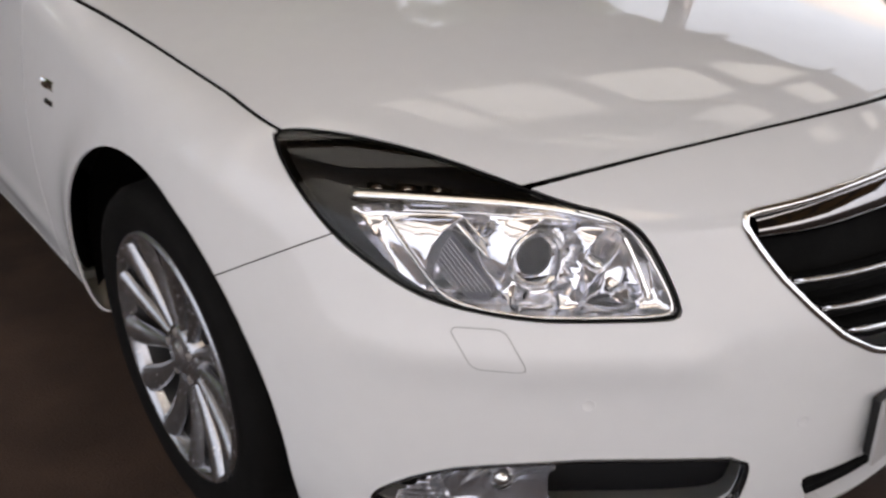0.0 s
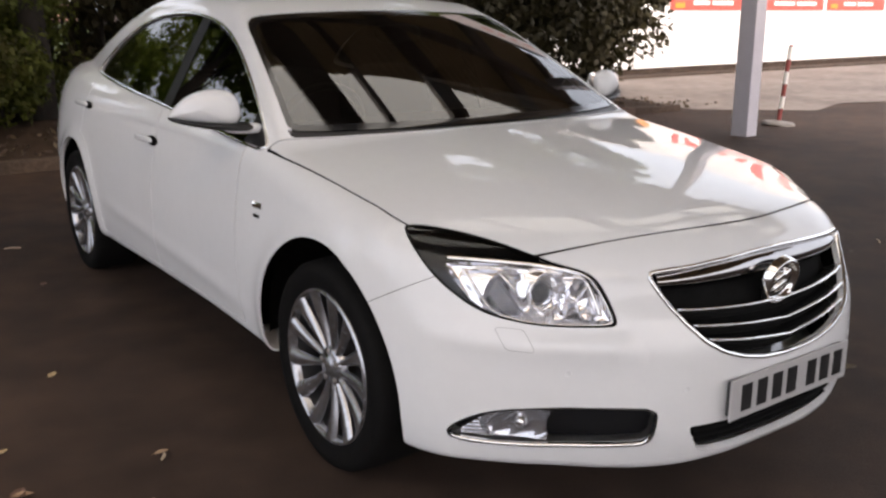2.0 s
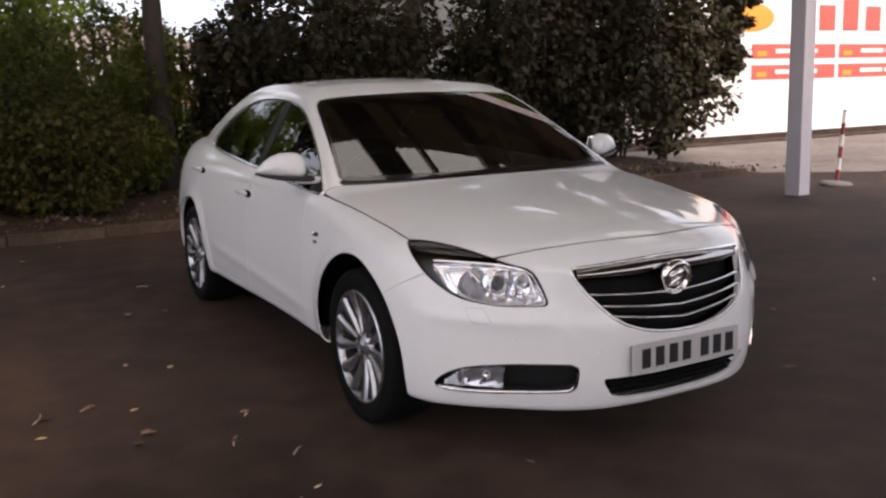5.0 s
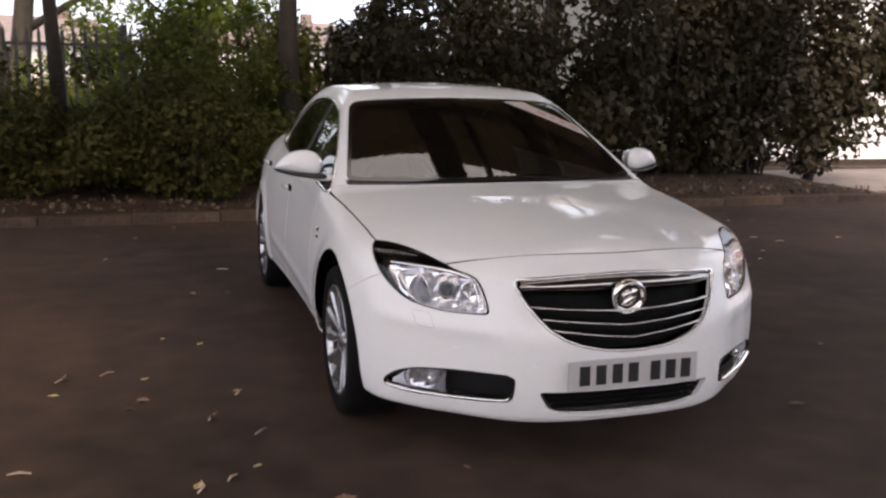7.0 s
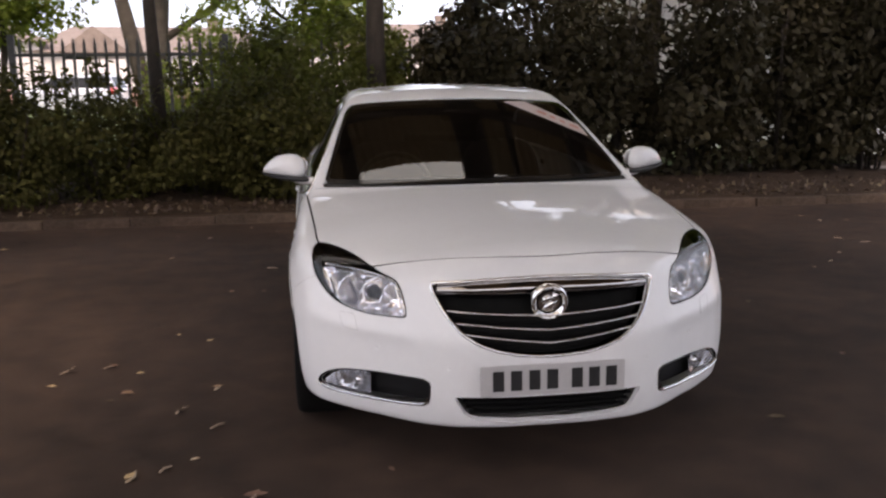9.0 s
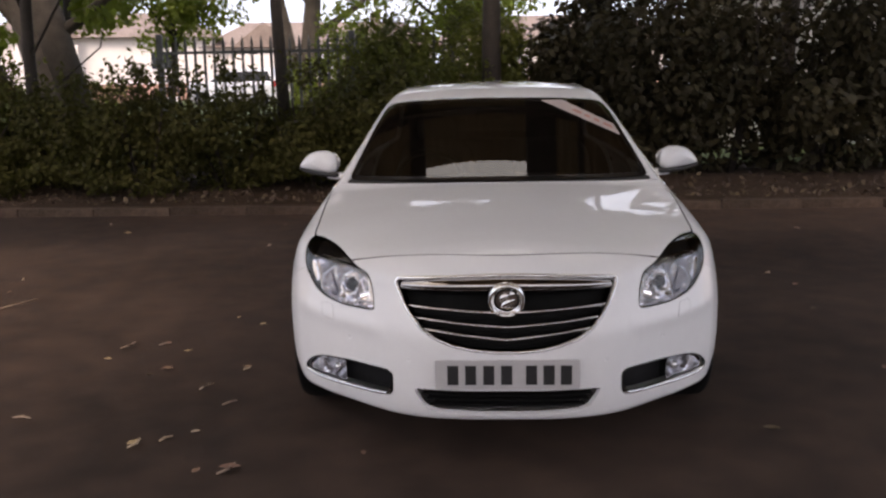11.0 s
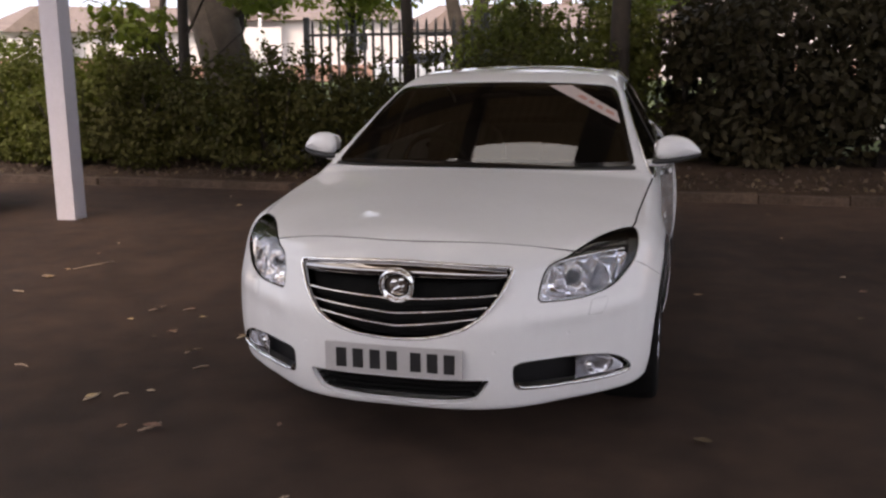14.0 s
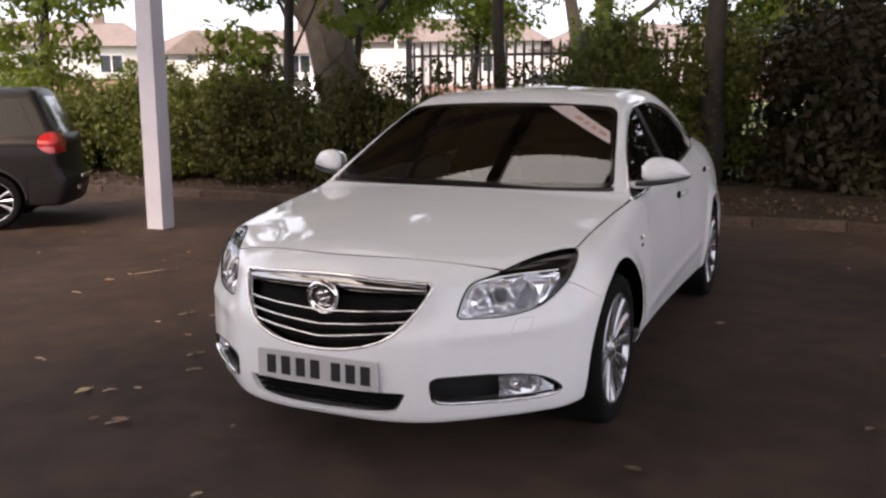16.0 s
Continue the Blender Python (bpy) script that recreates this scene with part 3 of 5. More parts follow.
for x, wide in ((-5.6, 0.3), (-3.45, 0.2), (-1.32, 0.25), (0.87, 0.52), (1.6, 0.09), (2.95, 0.36), (5.1, 0.36), (7.2, 0.3)):
    part("rafter", box((wide, 18.3, 0.16), (x, -3.95, CAN_Z - 0.11), 0.006), STEEL_GREY, canopy)
for x, y, turn in ((-4.95, 3.74, 4), (6.63, 4.07, 4)):
    post = thing("post", (x, y, 0), "white-painted square steel post of the canopy, standing on asphalt", "post", "canopy posts", turn=turn)
    part("shaft", box((0.2, 0.2, CAN_Z - 0.25), (0, 0, (CAN_Z - 0.25) / 2 - 0.004), 0.006), WHITE_STEEL, post)
# ---- the white saloon ----
SEAM = mat("grey_joint", (0.38, 0.38, 0.38), 0.8, vary=0.2, scale=30)
HL_C, HL_D = np.array([-0.65, -0.55, 0.68]), np.array([-0.589, -0.693, 0.415])
HL_A, HL_B = np.array([0.762, -0.647, 0.0]), np.array([0.269, 0.316, 0.91])
HEADLAMP = chaikin([(-0.28, 0.152), (-0.217, 0.149), (-0.133, 0.131), (-0.05, 0.106), (0.062, 0.061), (0.12, 0.038), (0.183, 0.022), (0.213, 0.002), (0.237, -0.034), (0.261, -0.086),
                    (0.266, -0.108), (0.25, -0.114), (0.109, -0.116), (0.045, -0.11), (-0.035, -0.094), (-0.087, -0.073), (-0.134, -0.042), (-0.181, -0.005), (-0.218, 0.038), (-0.253, 0.087), (-0.276, 0.13)], 1)
REFLECTOR_AREA = chaikin([(-0.165, 0.045), (-0.03, 0.038), (0.1, 0.03), (0.19, 0.013), (0.22, -0.02), (0.258, -0.094), (0.25, -0.109), (0.1, -0.111), (0.04, -0.104), (-0.035, -0.088), (-0.085, -0.064), (-0.13, -0.02), (-0.165, 0.025)], 1)
WASHER = rounded([(-0.038, -0.121), (0.036, -0.126), (0.068, -0.184), (-0.006, -0.178)], 0.36, 3)
GRILLE_HALF = [(0.0, 0.738), (0.2, 0.732), (0.39, 0.72), (0.41, 0.714), (0.405, 0.69), (0.366, 0.612), (0.29, 0.527), (0.16, 0.482), (0.0, 0.467)]
LOWER_HALF = [(0.0, 0.325), (0.32, 0.325), (0.345, 0.323), (0.33, 0.295), (0.295, 0.236), (0.15, 0.226), (0.0, 0.223)]
FOG = chaikin([(0.425, 0.381), (0.52, 0.381), (0.64, 0.376), (0.72, 0.366), (0.772, 0.347), (0.806, 0.318), (0.82, 0.29), (0.806, 0.275), (0.75, 0.264), (0.6, 0.266), (0.46, 0.276), (0.43, 0.286), (0.425, 0.33)], 1)
FOG_GLASS = np.array([(0.625, 0.367), (0.7, 0.361), (0.755, 0.341), (0.788, 0.306), (0.79, 0.287), (0.625, 0.28)])
SCREEN_HALF = [(0.0, 1.36), (0.3, 1.355), (0.54, 1.342), (0.605, 1.325), (0.638, 1.27), (0.745, 1.0), (0.752, 0.975), (0.72, 0.966), (0.4, 0.967), (0.0, 0.968)]
DLO = chaikin([(0.47, 0.912), (0.52, 0.95), (0.75, 1.085), (1.0, 1.215), (1.2, 1.29), (1.45, 1.335), (1.75, 1.35), (2.05, 1.335), (2.35, 1.275), (2.6, 1.18), (2.77, 1.085), (2.8, 1.06), (2.72, 1.045), (2.2, 1.015), (1.5, 0.975), (0.9, 0.935), (0.55, 0.912)], 1)


def both_halves(half):
    left = [(-x, z) for x, z in half if x > 0][::-1]
    return np.array(half + left)


GRILLE_OUT, LOWER_OUT, SCREEN_OUT = (chaikin(both_halves(h), 1) for h in (GRILLE_HALF, LOWER_HALF, SCREEN_HALF))


def lamp_uv(p):
    q = np.stack([-np.abs(p[:, 0]), p[:, 1], p[:, 2]], 1) - HL_C
    return q @ HL_A, q @ HL_B


def strike(starts, way, reach=1.2, field=car_field):
    """Where rays along one way meet the body."""
    starts, way = np.array(starts, float), np.array(way, float)
    steps = np.linspace(0, reach, 240)
    vals = np.stack([field(starts + d * way) for d in steps])
    first = np.argmax(vals < 0, axis=0)
    lo, hi = steps[np.maximum(first - 1, 0)], steps[first]
    for _ in range(18):
        mid = (lo + hi) / 2
        neg = field(starts + mid[:, None] * way) < 0
        lo, hi = np.where(neg, lo, mid), np.where(neg, mid, hi)
    p = starts + hi[:, None] * way
    g = gradient(field, p, 2e-3)
    return p, g / np.linalg.norm(g, axis=1, keepdims=True)


def take(mesh, f, gap=0.004):
    """Cuts a piece out of a sheet with an open joint round it."""
    piece, rest = split(mesh, lambda p: f(p) - gap / 2)
    return piece, split(rest, lambda p: f(p) + gap / 2)[1]


def sided(mesh, sgn):
    return split(mesh, lambda p: sgn * p[:, 0])[0]


def belt(y):
    return np.interp(y, [0.4, 0.55, 0.9, 1.5, 2.2, 2.72, 3.2], [0.905, 0.912, 0.935, 0.975, 1.015, 1.045, 1.07])


car = thing("car", (0, 0, 0), "white four-door saloon car with chrome grille, parked under a canopy", "car")
body = nets(car_field, (-0.996, -1.02, 0.13), (1.0, 3.96, 1.5), 0.0166)
for cy in (0.0, 2.737):
    body = split(body, lambda p: np.minimum(0.388 - np.hypot(p[:, 1] - cy, p[:, 2] - 0.33), np.abs(p[:, 0]) - 0.5))[1]

screen, body = take(body, lambda p: np.minimum(inside(SCREEN_OUT, p[:, 0], p[:, 2]), np.minimum(1.35 - p[:, 1], p[:, 1] - 0.1)), 0.002)
frit, screen = split(screen, lambda p: np.minimum(0.018 - inside(SCREEN_OUT, p[:, 0], p[:, 2]), 1.0))
part("windscreen", panel(screen, 0, -0.003), SCREEN_GLASS, car, "clear laminated glass mirroring the canopy")
part("windscreen_border", panel(frit, 0.006, -0.003), GLOSS_BLACK, car, "black glass border")
# a narrow sale strip stuck across the upper corner of the screen
def on_screen(x, z, lift):
    p, n = strike(np.stack([x, np.full(len(x), -1.2), z], 1), (0, 1, 0), 2.6)
    return p + lift * n, n


def strip_patch(u0, u1, v0, v1, lift):
    """A piece of the strip; u runs down its length, v across it."""
    u, v = (w.ravel() for w in np.meshgrid(np.linspace(u0, u1, 15), np.linspace(v0, v1, 5), indexing="ij"))
    start, end = np.array([(0.25, 1.338), (0.372, 1.338)]), np.array([(0.658, 1.15), (0.632, 1.208)])
    low, high = start[0] + u[:, None] * (end[0] - start[0]), start[1] + u[:, None] * (end[1] - start[1])
    q = low + v[:, None] * (high - low)
    p, _ = on_screen(q[:, 0], q[:, 1], lift)
    return sheet(p, [(i * 5 + j, i * 5 + j + 1, i * 5 + j + 6, i * 5 + j + 5) for i in range(14) for j in range(4)])


strip = part("screen_strip", strip_patch(0, 1, 0, 1, 0.0012), STRIP_PALE, car, "pale pink sale strip stuck across the screen corner")
for u0, u1 in ((0.34, 0.47), (0.52, 0.6), (0.66, 0.74), (0.8, 0.93)):
    part("word_bar", strip_patch(u0, u1, 0.36, 0.66, 0.0022), STRIP_RED, strip)
cowl, body = take(body, lambda p: np.minimum(np.minimum(0.012 - (p[:, 1] - 0.3 - 0.29 * p[:, 0] ** 2), p[:, 1] - 0.27 - 0.29 * p[:, 0] ** 2), np.minimum(0.76 - np.abs(p[:, 0]), p[:, 2] - 0.85)), 0.002)
part("cowl", panel(cowl, 0.01, -0.006), BLACK, car, "black plastic scuttle")

side_glass, body = take(body, lambda p: np.minimum(np.minimum(inside(DLO, p[:, 1], p[:, 2]), np.abs(p[:, 0]) - 0.45), p[:, 2] - 0.85), 0.002)
for sgn in (-1, 1):
    g = sided(side_glass, sgn)
    sail, g = split(g, lambda p: 0.66 - p[:, 1])
    pillar, g = split(g, lambda p: 0.045 - np.abs(p[:, 1] - 1.49 + 0.1 * (p[:, 2] - 0.97)))
    fore, aft = split(g, lambda p: 1.49 - p[:, 1])
    part("mirror_sail", panel(sail, 0.004, -0.003), LAMP_BLACK, car, "black triangular trim")
    part("door_pillar", panel(pillar, 0.004, -0.003), LAMP_BLACK, car, "gloss black pillar trim")
    part("front_side_window", panel(fore, 0, -0.006), SIDE_PANE, car, "dark tinted glass")
    part("rear_side_window", panel(aft, 0, -0.006), SIDE_PANE, car, "dark tinted glass")
    line = even(DLO, 0.025)
    start = np.stack([np.full(len(line), sgn * 1.1), line[:, 0], line[:, 1]], 1)
    pts, ns = strike(start, (-sgn, 0, 0))
    part("window_trim", ribbon(pts, ns, 0.014, 0.005, True), CHROME, car, "chrome window surround")

lamps, body = take(body, lambda p: np.minimum(np.minimum(inside(HEADLAMP, *lamp_uv(p)), -0.1 - p[:, 1]), np.minimum(p[:, 2] - 0.5, np.abs(p[:, 0]) - 0.4)), 0.006)
grille_cut, body = take(body, lambda p: np.minimum(inside(GRILLE_OUT, p[:, 0], p[:, 2]), -0.5 - p[:, 1]), 0.001)
lower_cut, body = take(body, lambda p: np.minimum(inside(LOWER_OUT, p[:, 0], p[:, 2]), -0.5 - p[:, 1]), 0.001)
fog_cut, body = take(body, lambda p: np.minimum(inside(FOG, np.abs(p[:, 0]), p[:, 2]), -0.3 - p[:, 1]), 0.001)
EDGE = spline([-0.8, -0.62, -0.45, -0.295, -0.15, 0.04, 0.36, 0.6], [0.6, 0.66, 0.735, 0.797, 0.807, 0.818, 0.836, 0.85])
bonnet, body = take(body, lambda p: np.minimum(np.minimum(p[:, 1] + 0.776 - 0.5 * p[:, 0] ** 2, EDGE(p[:, 1]) - np.abs(p[:, 0])), np.minimum(0.262 + 0.29 * p[:, 0] ** 2 - p[:, 1], p[:, 2] - 0.6)), 0.008)
part("bonnet", panel(bonnet, 0.003), PAINT, car, "glossy white bonnet")
bumper, body = take(body, lambda p: np.minimum(-0.309 - 1.8 * (p[:, 2] - 0.619), -0.2) - p[:, 1], 0.004)
part("front_bumper", panel(bumper, 0.02), PAINT, car, "white bumper with small scuffs")
for sgn in (-1, 1):
    for name, lo, hi, near in (("front_door", 0.585, 1.485, None), ("rear_door", 1.49, 2.6, 2.737)):
        def door_field(p):
            f = np.minimum(np.minimum(p[:, 1] - lo - 0.06 * (p[:, 2] - 0.6), hi - p[:, 1]), np.minimum(p[:, 2] - 0.3, belt(p[:, 1]) - 0.004 - p[:, 2]))
            f = np.minimum(f, sgn * p[:, 0])
            return np.minimum(f, np.hypot(p[:, 1] - near, p[:, 2] - 0.33) - 0.455) if near else f
        door, body = take(body, door_field, 0.005)
        part(name, panel(door), PAINT, car, "white painted door panel")
for sgn in (-1, 1):
    wing, body = split(body, lambda p: np.minimum(np.minimum(sgn * p[:, 0] - 0.4, 0.583 + 0.06 * (p[:, 2] - 0.6) - p[:, 1]), belt(p[:, 1]) + 0.03 - p[:, 2]))
    part("front_wing", panel(wing, 0.005), PAINT, car, "white front wing")
part("body_shell", panel(body, 0.02), PAINT, car, "white roof, pillars and rear quarters")
lining = (body[0] - 0.028 * body[1], -body[1], body[2][:, ::-1])
part("cabin_lining", panel(lining, 0), CABIN, car, "dark cabin trim")

# black ribbons below the bonnet joints, added as the shade in the gap
xs = np.linspace(-0.58, 0.58, 41)
p, n = strike(np.stack([xs, -0.776 + 0.5 * xs * xs, np.full(41, 1.3)], 1), (0, 0, -1))
part("bonnet_seal", ribbon(p - 0.009 * n, n, 0.03, 0.003), LINER, car, "black strip set in the joint")
for sgn in (-1, 1):
    ys = np.linspace(-0.3, 0.42, 25)
    p, n = strike(np.stack([sgn * EDGE(ys), ys, np.full(25, 1.3)], 1), (0, 0, -1))
    part("bonnet_seal", ribbon(p - 0.009 * n, n, 0.025, 0.003), LINER, car, "black strip set in the joint")

# front openings
back = (grille_cut[0] - 0.055 * grille_cut[1], grille_cut[1], grille_cut[2])
part("grille_backing", panel(back, -1), LINER, car, "black mesh behind the bars")
line = even(GRILLE_OUT, 0.015)
start = np.stack([line[:, 0], np.full(len(line), -1.2), line[:, 1]], 1)
pts, ns = strike(start, (0, 1, 0))
part("grille_surround", ribbon(pts, ns, 0.012, 0.007, True), CHROME, car, "chrome grille frame")


def grille_half_width(z):
    zs = np.array([q[1] for q in GRILLE_HALF[3:]])[::-1]
    xs = np.array([q[0] for q in GRILLE_HALF[3:]])[::-1]
    return float(np.interp(z, zs, xs))


def bar_across(z_mid, z_end, width, height, inset, margin=0.012):
    half = grille_half_width(z_end) - margin
    xs = np.linspace(-half, half, 41)
    zs = z_mid + (z_end - z_mid) * (np.abs(xs) / half) ** 1.15
    start = np.stack([xs, np.full(41, -1.2), zs], 1)
    p, n = strike(start, (0, 1, 0))
    n = n * [1, 1, 0.4]
    n /= np.linalg.norm(n, axis=1, keepdims=True)
    return ribbon(p - inset * n, n, width, height)


xs = np.linspace(-1, 1, 41) * 0.392
p, n = strike(np.stack([xs, np.full(41, -1.2), 0.694 - 0.004 * (np.abs(xs) / 0.39) ** 2], 1), (0, 1, 0))
n = n * [1, 1, 0]
n /= np.linalg.norm(n, axis=1, keepdims=True)
verts, faces = [], []
for i in range(41):
    for s in np.linspace(-1, 1, 13):
        half = 0.034 - 0.012 * abs(xs[i] / 0.392) ** 3
        verts.append(p[i] + n[i] * (0.024 * (1 - s * s) - 0.028 + 0.004 * s) + np.array([0, 0, s * half]))
for i in range(40):
    for k in range(12):
        faces.append((i * 13 + k, i * 13 + k + 1, i * 13 + k + 14, i * 13 + k + 13))
part("grille_top_band", sheet(verts, faces), DARK_CHROME, car, "broad curved chrome band")
for zm, ze in ((0.602, 0.622), (0.554, 0.582), (0.51, 0.545)):
    part("grille_slat", bar_across(zm + 0.006, ze + 0.006, 0.0075, 0.007, 0.008), CHROME, car, "thin chrome bar")
    part("grille_fin", bar_across(zm - 0.012, ze - 0.012, 0.026, 0.012, 0.045), LINER, car, "black fin under the chrome bar")
emblem = part("emblem", lathe([(0.012, 0.001), (0.014, 0.02), (0.01, 0.045), (0.012, 0.05), (0.02, 0.053), (0.026, 0.059), (0.022, 0.066), (0.0, 0.068)], 48, "y", at=(0, 0, 0)), CHROME, car, "round chrome badge")
emblem.matrix_basis = pose(0, -0.884, 0.655, 180 + 12, 0, 0)
part("badge_disc", lathe([(0.011, 0.0), (0.011, 0.047)], 36, "y"), GLOSS_BLACK, emblem, "dark badge ground")
for at, size, tilt in (((0.004, 0.014, 0.012), (0.03, 0.008, 0.013), 35), ((-0.012, 0.014, -0.012), (0.02, 0.008, 0.011), 35), ((0.018, 0.014, -0.016), (0.012, 0.008, 0.02), -20)):
    part("relief", pillow(size, at, 0.9, Matrix.Rotation(radians(tilt), 3, "Y"), nu=14, nv=8), CHROME, emblem)

back = (lower_cut[0] - 0.05 * lower_cut[1], lower_cut[1], lower_cut[2])
part("intake_backing", panel(back, -1), LINER, car)
for k in range(3):
    zc = 0.252 + 0.022 * k
    half = np.interp(zc, [0.24, 0.322], [0.285, 0.335])
    xs = np.linspace(-half, half, 25)
    p, n = strike(np.stack([xs, np.full(25, -1.2), np.full(25, zc)], 1), (0, 1, 0))
    part("intake_slat", ribbon(p - 0.026 * n, n, 0.006, 0.012), LINER, car, "black intake bar")
for sgn in (-1, 1):
    cut = sided(fog_cut, sgn)
    bezel = (cut[0] - 0.045 * cut[1], cut[1], cut[2])
    part("fog_recess", panel(bezel, -1), LAMP_BLACK, car, "black fog lamp recess")
    line = even(FOG, 0.012)
    p, n = strike(np.stack([sgn * line[:, 0], np.full(len(line), -1.3), line[:, 1]], 1), (0, 1, 0), 1.4)
    part("fog_frame", ribbon(p - 0.006 * n, n, 0.009, 0.008, True), GLOSS_BLACK, car)
    low = [(0.808, 0.283), (0.755, 0.27), (0.6, 0.272), (0.46, 0.282), (0.437, 0.29), (0.433, 0.315)]
    low = even(chaikin(low, 2, False), 0.012, False)
    p, n = strike(np.stack([sgn * low[:, 0], np.full(len(low), -1.3), low[:, 1]], 1), (0, 1, 0), 1.4)
    part("fog_chrome", ribbon(p + 0.002 * n, n, 0.011, 0.007), CHROME, car, "chrome strip")
    lamp_cut, _ = split(cut, lambda q: inside(FOG_GLASS, np.abs(q[:, 0]), q[:, 2]))
    gx, gz = np.meshgrid(np.arange(0.62, 0.806, 0.004), np.arange(0.274, 0.373, 0.002), indexing="ij")
    q, n = strike(np.stack([sgn * gx.ravel(), np.full(gx.size, -1.3), gz.ravel()], 1), (0, 1, 0), 1.4)
    m_, k_ = gx.shape
    i, j = (a.ravel() for a in np.meshgrid(np.arange(m_ - 1), np.arange(k_ - 1), indexing="ij"))
    a = i * k_ + j
    fine = (q, n, np.concatenate([np.stack([a, a + k_, a + k_ + 1], 1), np.stack([a, a + k_ + 1, a + 1], 1)]))
    fine, _ = split(fine, lambda q: inside(FOG_GLASS, np.abs(q[:, 0]), q[:, 2]))
    ax, az = np.abs(fine[0][:, 0]), fine[0][:, 2]
    deep = 0.01 + 0.03 * np.clip(1 - ((ax - 0.685) / 0.07) ** 2 - ((az - 0.325) / 0.055) ** 2, 0, 1) ** 0.7 + np.where(ax > 0.735, 0.0016 * np.sin(az * 2 * math.pi / 0.0105), 0.003 * np.abs(np.sin(75 * ax + 60 * az)))
    fog = part("fog_lamp", sheet(fine[0] + deep[:, None] * np.array([0, 1, 0]), fine[2]), FOG_BOWL, car, "grey fluted fog lamp reflector")
    c, n = strike([(sgn * 0.685, -1.3, 0.32)], (0, 1, 0), 1.4)
    bulb = part("fog_projector", lathe([(-0.02, 0.019), (0.0, 0.019), (0.003, 0.016), (0.008, 0.01), (0.01, 0.0)], 24, "y"), CHROME, fog)
    bulb.matrix_basis = Matrix.Translation(c[0] - 0.024 * n[0]) @ pose(0, 0, 0, 0, 0, 180 - sgn * 0) @ pose(0, 0, 0, 0, 0, sgn * 30)
    part("fog_lens", panel((lamp_cut[0] - 0.004 * lamp_cut[1], lamp_cut[1], lamp_cut[2]), 0), LENS, fog)

# headlamps
for sgn in (-1, 1):
    flip = np.array([-sgn, 1, 1])
    cover = sided(lamps, sgn)
    way = -HL_D * flip

    def on_lamp(uv, deep=0.0):
        uv = np.atleast_2d(uv)
        q = HL_C + uv[:, :1] * HL_A + uv[:, 1:] * HL_B + 0.5 * HL_D
        p, n = strike(q * flip, way)
        return p + deep * way, n

    head = part("headlamp", panel((cover[0] + 0.06 * way, cover[1], cover[2]), 0), LAMP_BLACK, car, "dark headlamp housing with bright reflectors")
    e = rim(cover[2])
    a, b = cover[0][e[:, 0]], cover[0][e[:, 1]]
    m = len(e)
    i = np.arange(m)
    part("headlamp_wall", sheet(np.concatenate([a, b, b + 0.06 * way, a + 0.06 * way]), np.stack([i, m + i, 2 * m + i, 3 * m + i], 1), smooth=False), LINER, head)
    def patch(outline, step):
        lo, hi = outline.min(0) - step, outline.max(0) + step
        gu, gv = np.meshgrid(np.arange(lo[0], hi[0], step), np.arange(lo[1], hi[1], step), indexing="ij")
        q, nn = on_lamp(np.stack([gu.ravel(), gv.ravel()], 1))
        k_ = gu.shape[1]
        a, b = (w.ravel() for w in np.meshgrid(np.arange(gu.shape[0] - 1), np.arange(k_ - 1), indexing="ij"))
        a = a * k_ + b
        tris = np.concatenate([np.stack([a, a + k_, a + k_ + 1], 1), np.stack([a, a + k_ + 1, a + 1], 1)])
        if sgn > 0:
            tris = tris[:, ::-1]
        return split((q, nn, tris), lambda w: inside(outline, *lamp_uv(w)))[0]

    inner = patch(REFLECTOR_AREA, 0.0045)
    u, v = lamp_uv(inner[0])
    edge_in = np.clip(inside(REFLECTOR_AREA, u, v) / 0.012, 0, 1)
    main_bowl = np.clip(1 - (np.abs(u - 0.17) / 0.06) ** 3 - (np.abs(v + 0.045) / 0.056) ** 3, 0, 1) ** 0.5
    turn_bowl = np.clip(1 - (np.abs(u + 0.045 + 0.5 * v) / 0.085) ** 3 - (np.abs(v + 0.03) / 0.06) ** 3, 0, 1) ** 0.5
    dip_bowl = np.clip(1 - ((u - 0.078) / 0.064) ** 2 - ((v + 0.035) / 0.066) ** 2, 0, 1) ** 0.5
    facet = 0.0035 * np.abs(np.sin(70 * u + 25 * v)) * main_bowl + 0.002 * np.abs(np.sin(95 * (u + 0.5 * v))) * turn_bowl
    deep = 0.007 + 0.008 * edge_in + 0.036 * main_bowl + 0.034 * turn_bowl + 0.03 * dip_bowl + facet
    bowl_pts = inner[0] + deep[:, None] * way
    axis = np.array([sgn * 0.12, -0.99, 0.05])
    for (uc, vc), back, focus, share in (((0.17, -0.045), 0.05, 0.05, main_bowl), ((-0.03, -0.035), 0.046, 0.06, turn_bowl), ((0.078, -0.035), 0.045, 0.05, dip_bowl)):
        apex = on_lamp([(uc, vc)], back)[0][0]
        rel = inner[0] - apex
        along = rel @ axis
        aside = (rel * rel).sum(1) - along**2
        bowl = inner[0] + np.minimum(aside / (4 * focus) - along, -0.008)[:, None] * axis + (facet * 0.6)[:, None] * axis
        bowl_pts = bowl_pts + (share**0.6)[:, None] * (bowl - bowl_pts)
    outer_part = (u + 0.45 * v)[inner[2]].mean(1) < 0.012
    part("reflector", sheet(bowl_pts, inner[2][~outer_part]), REFLECTOR, head, "silver reflector bowl")
    part("indicator_bowl", sheet(bowl_pts, inner[2][outer_part]), REFLECTOR, head, "silver indicator bowl")
    line = even(HEADLAMP * 0.994, 0.012)
    p, n = on_lamp(line)
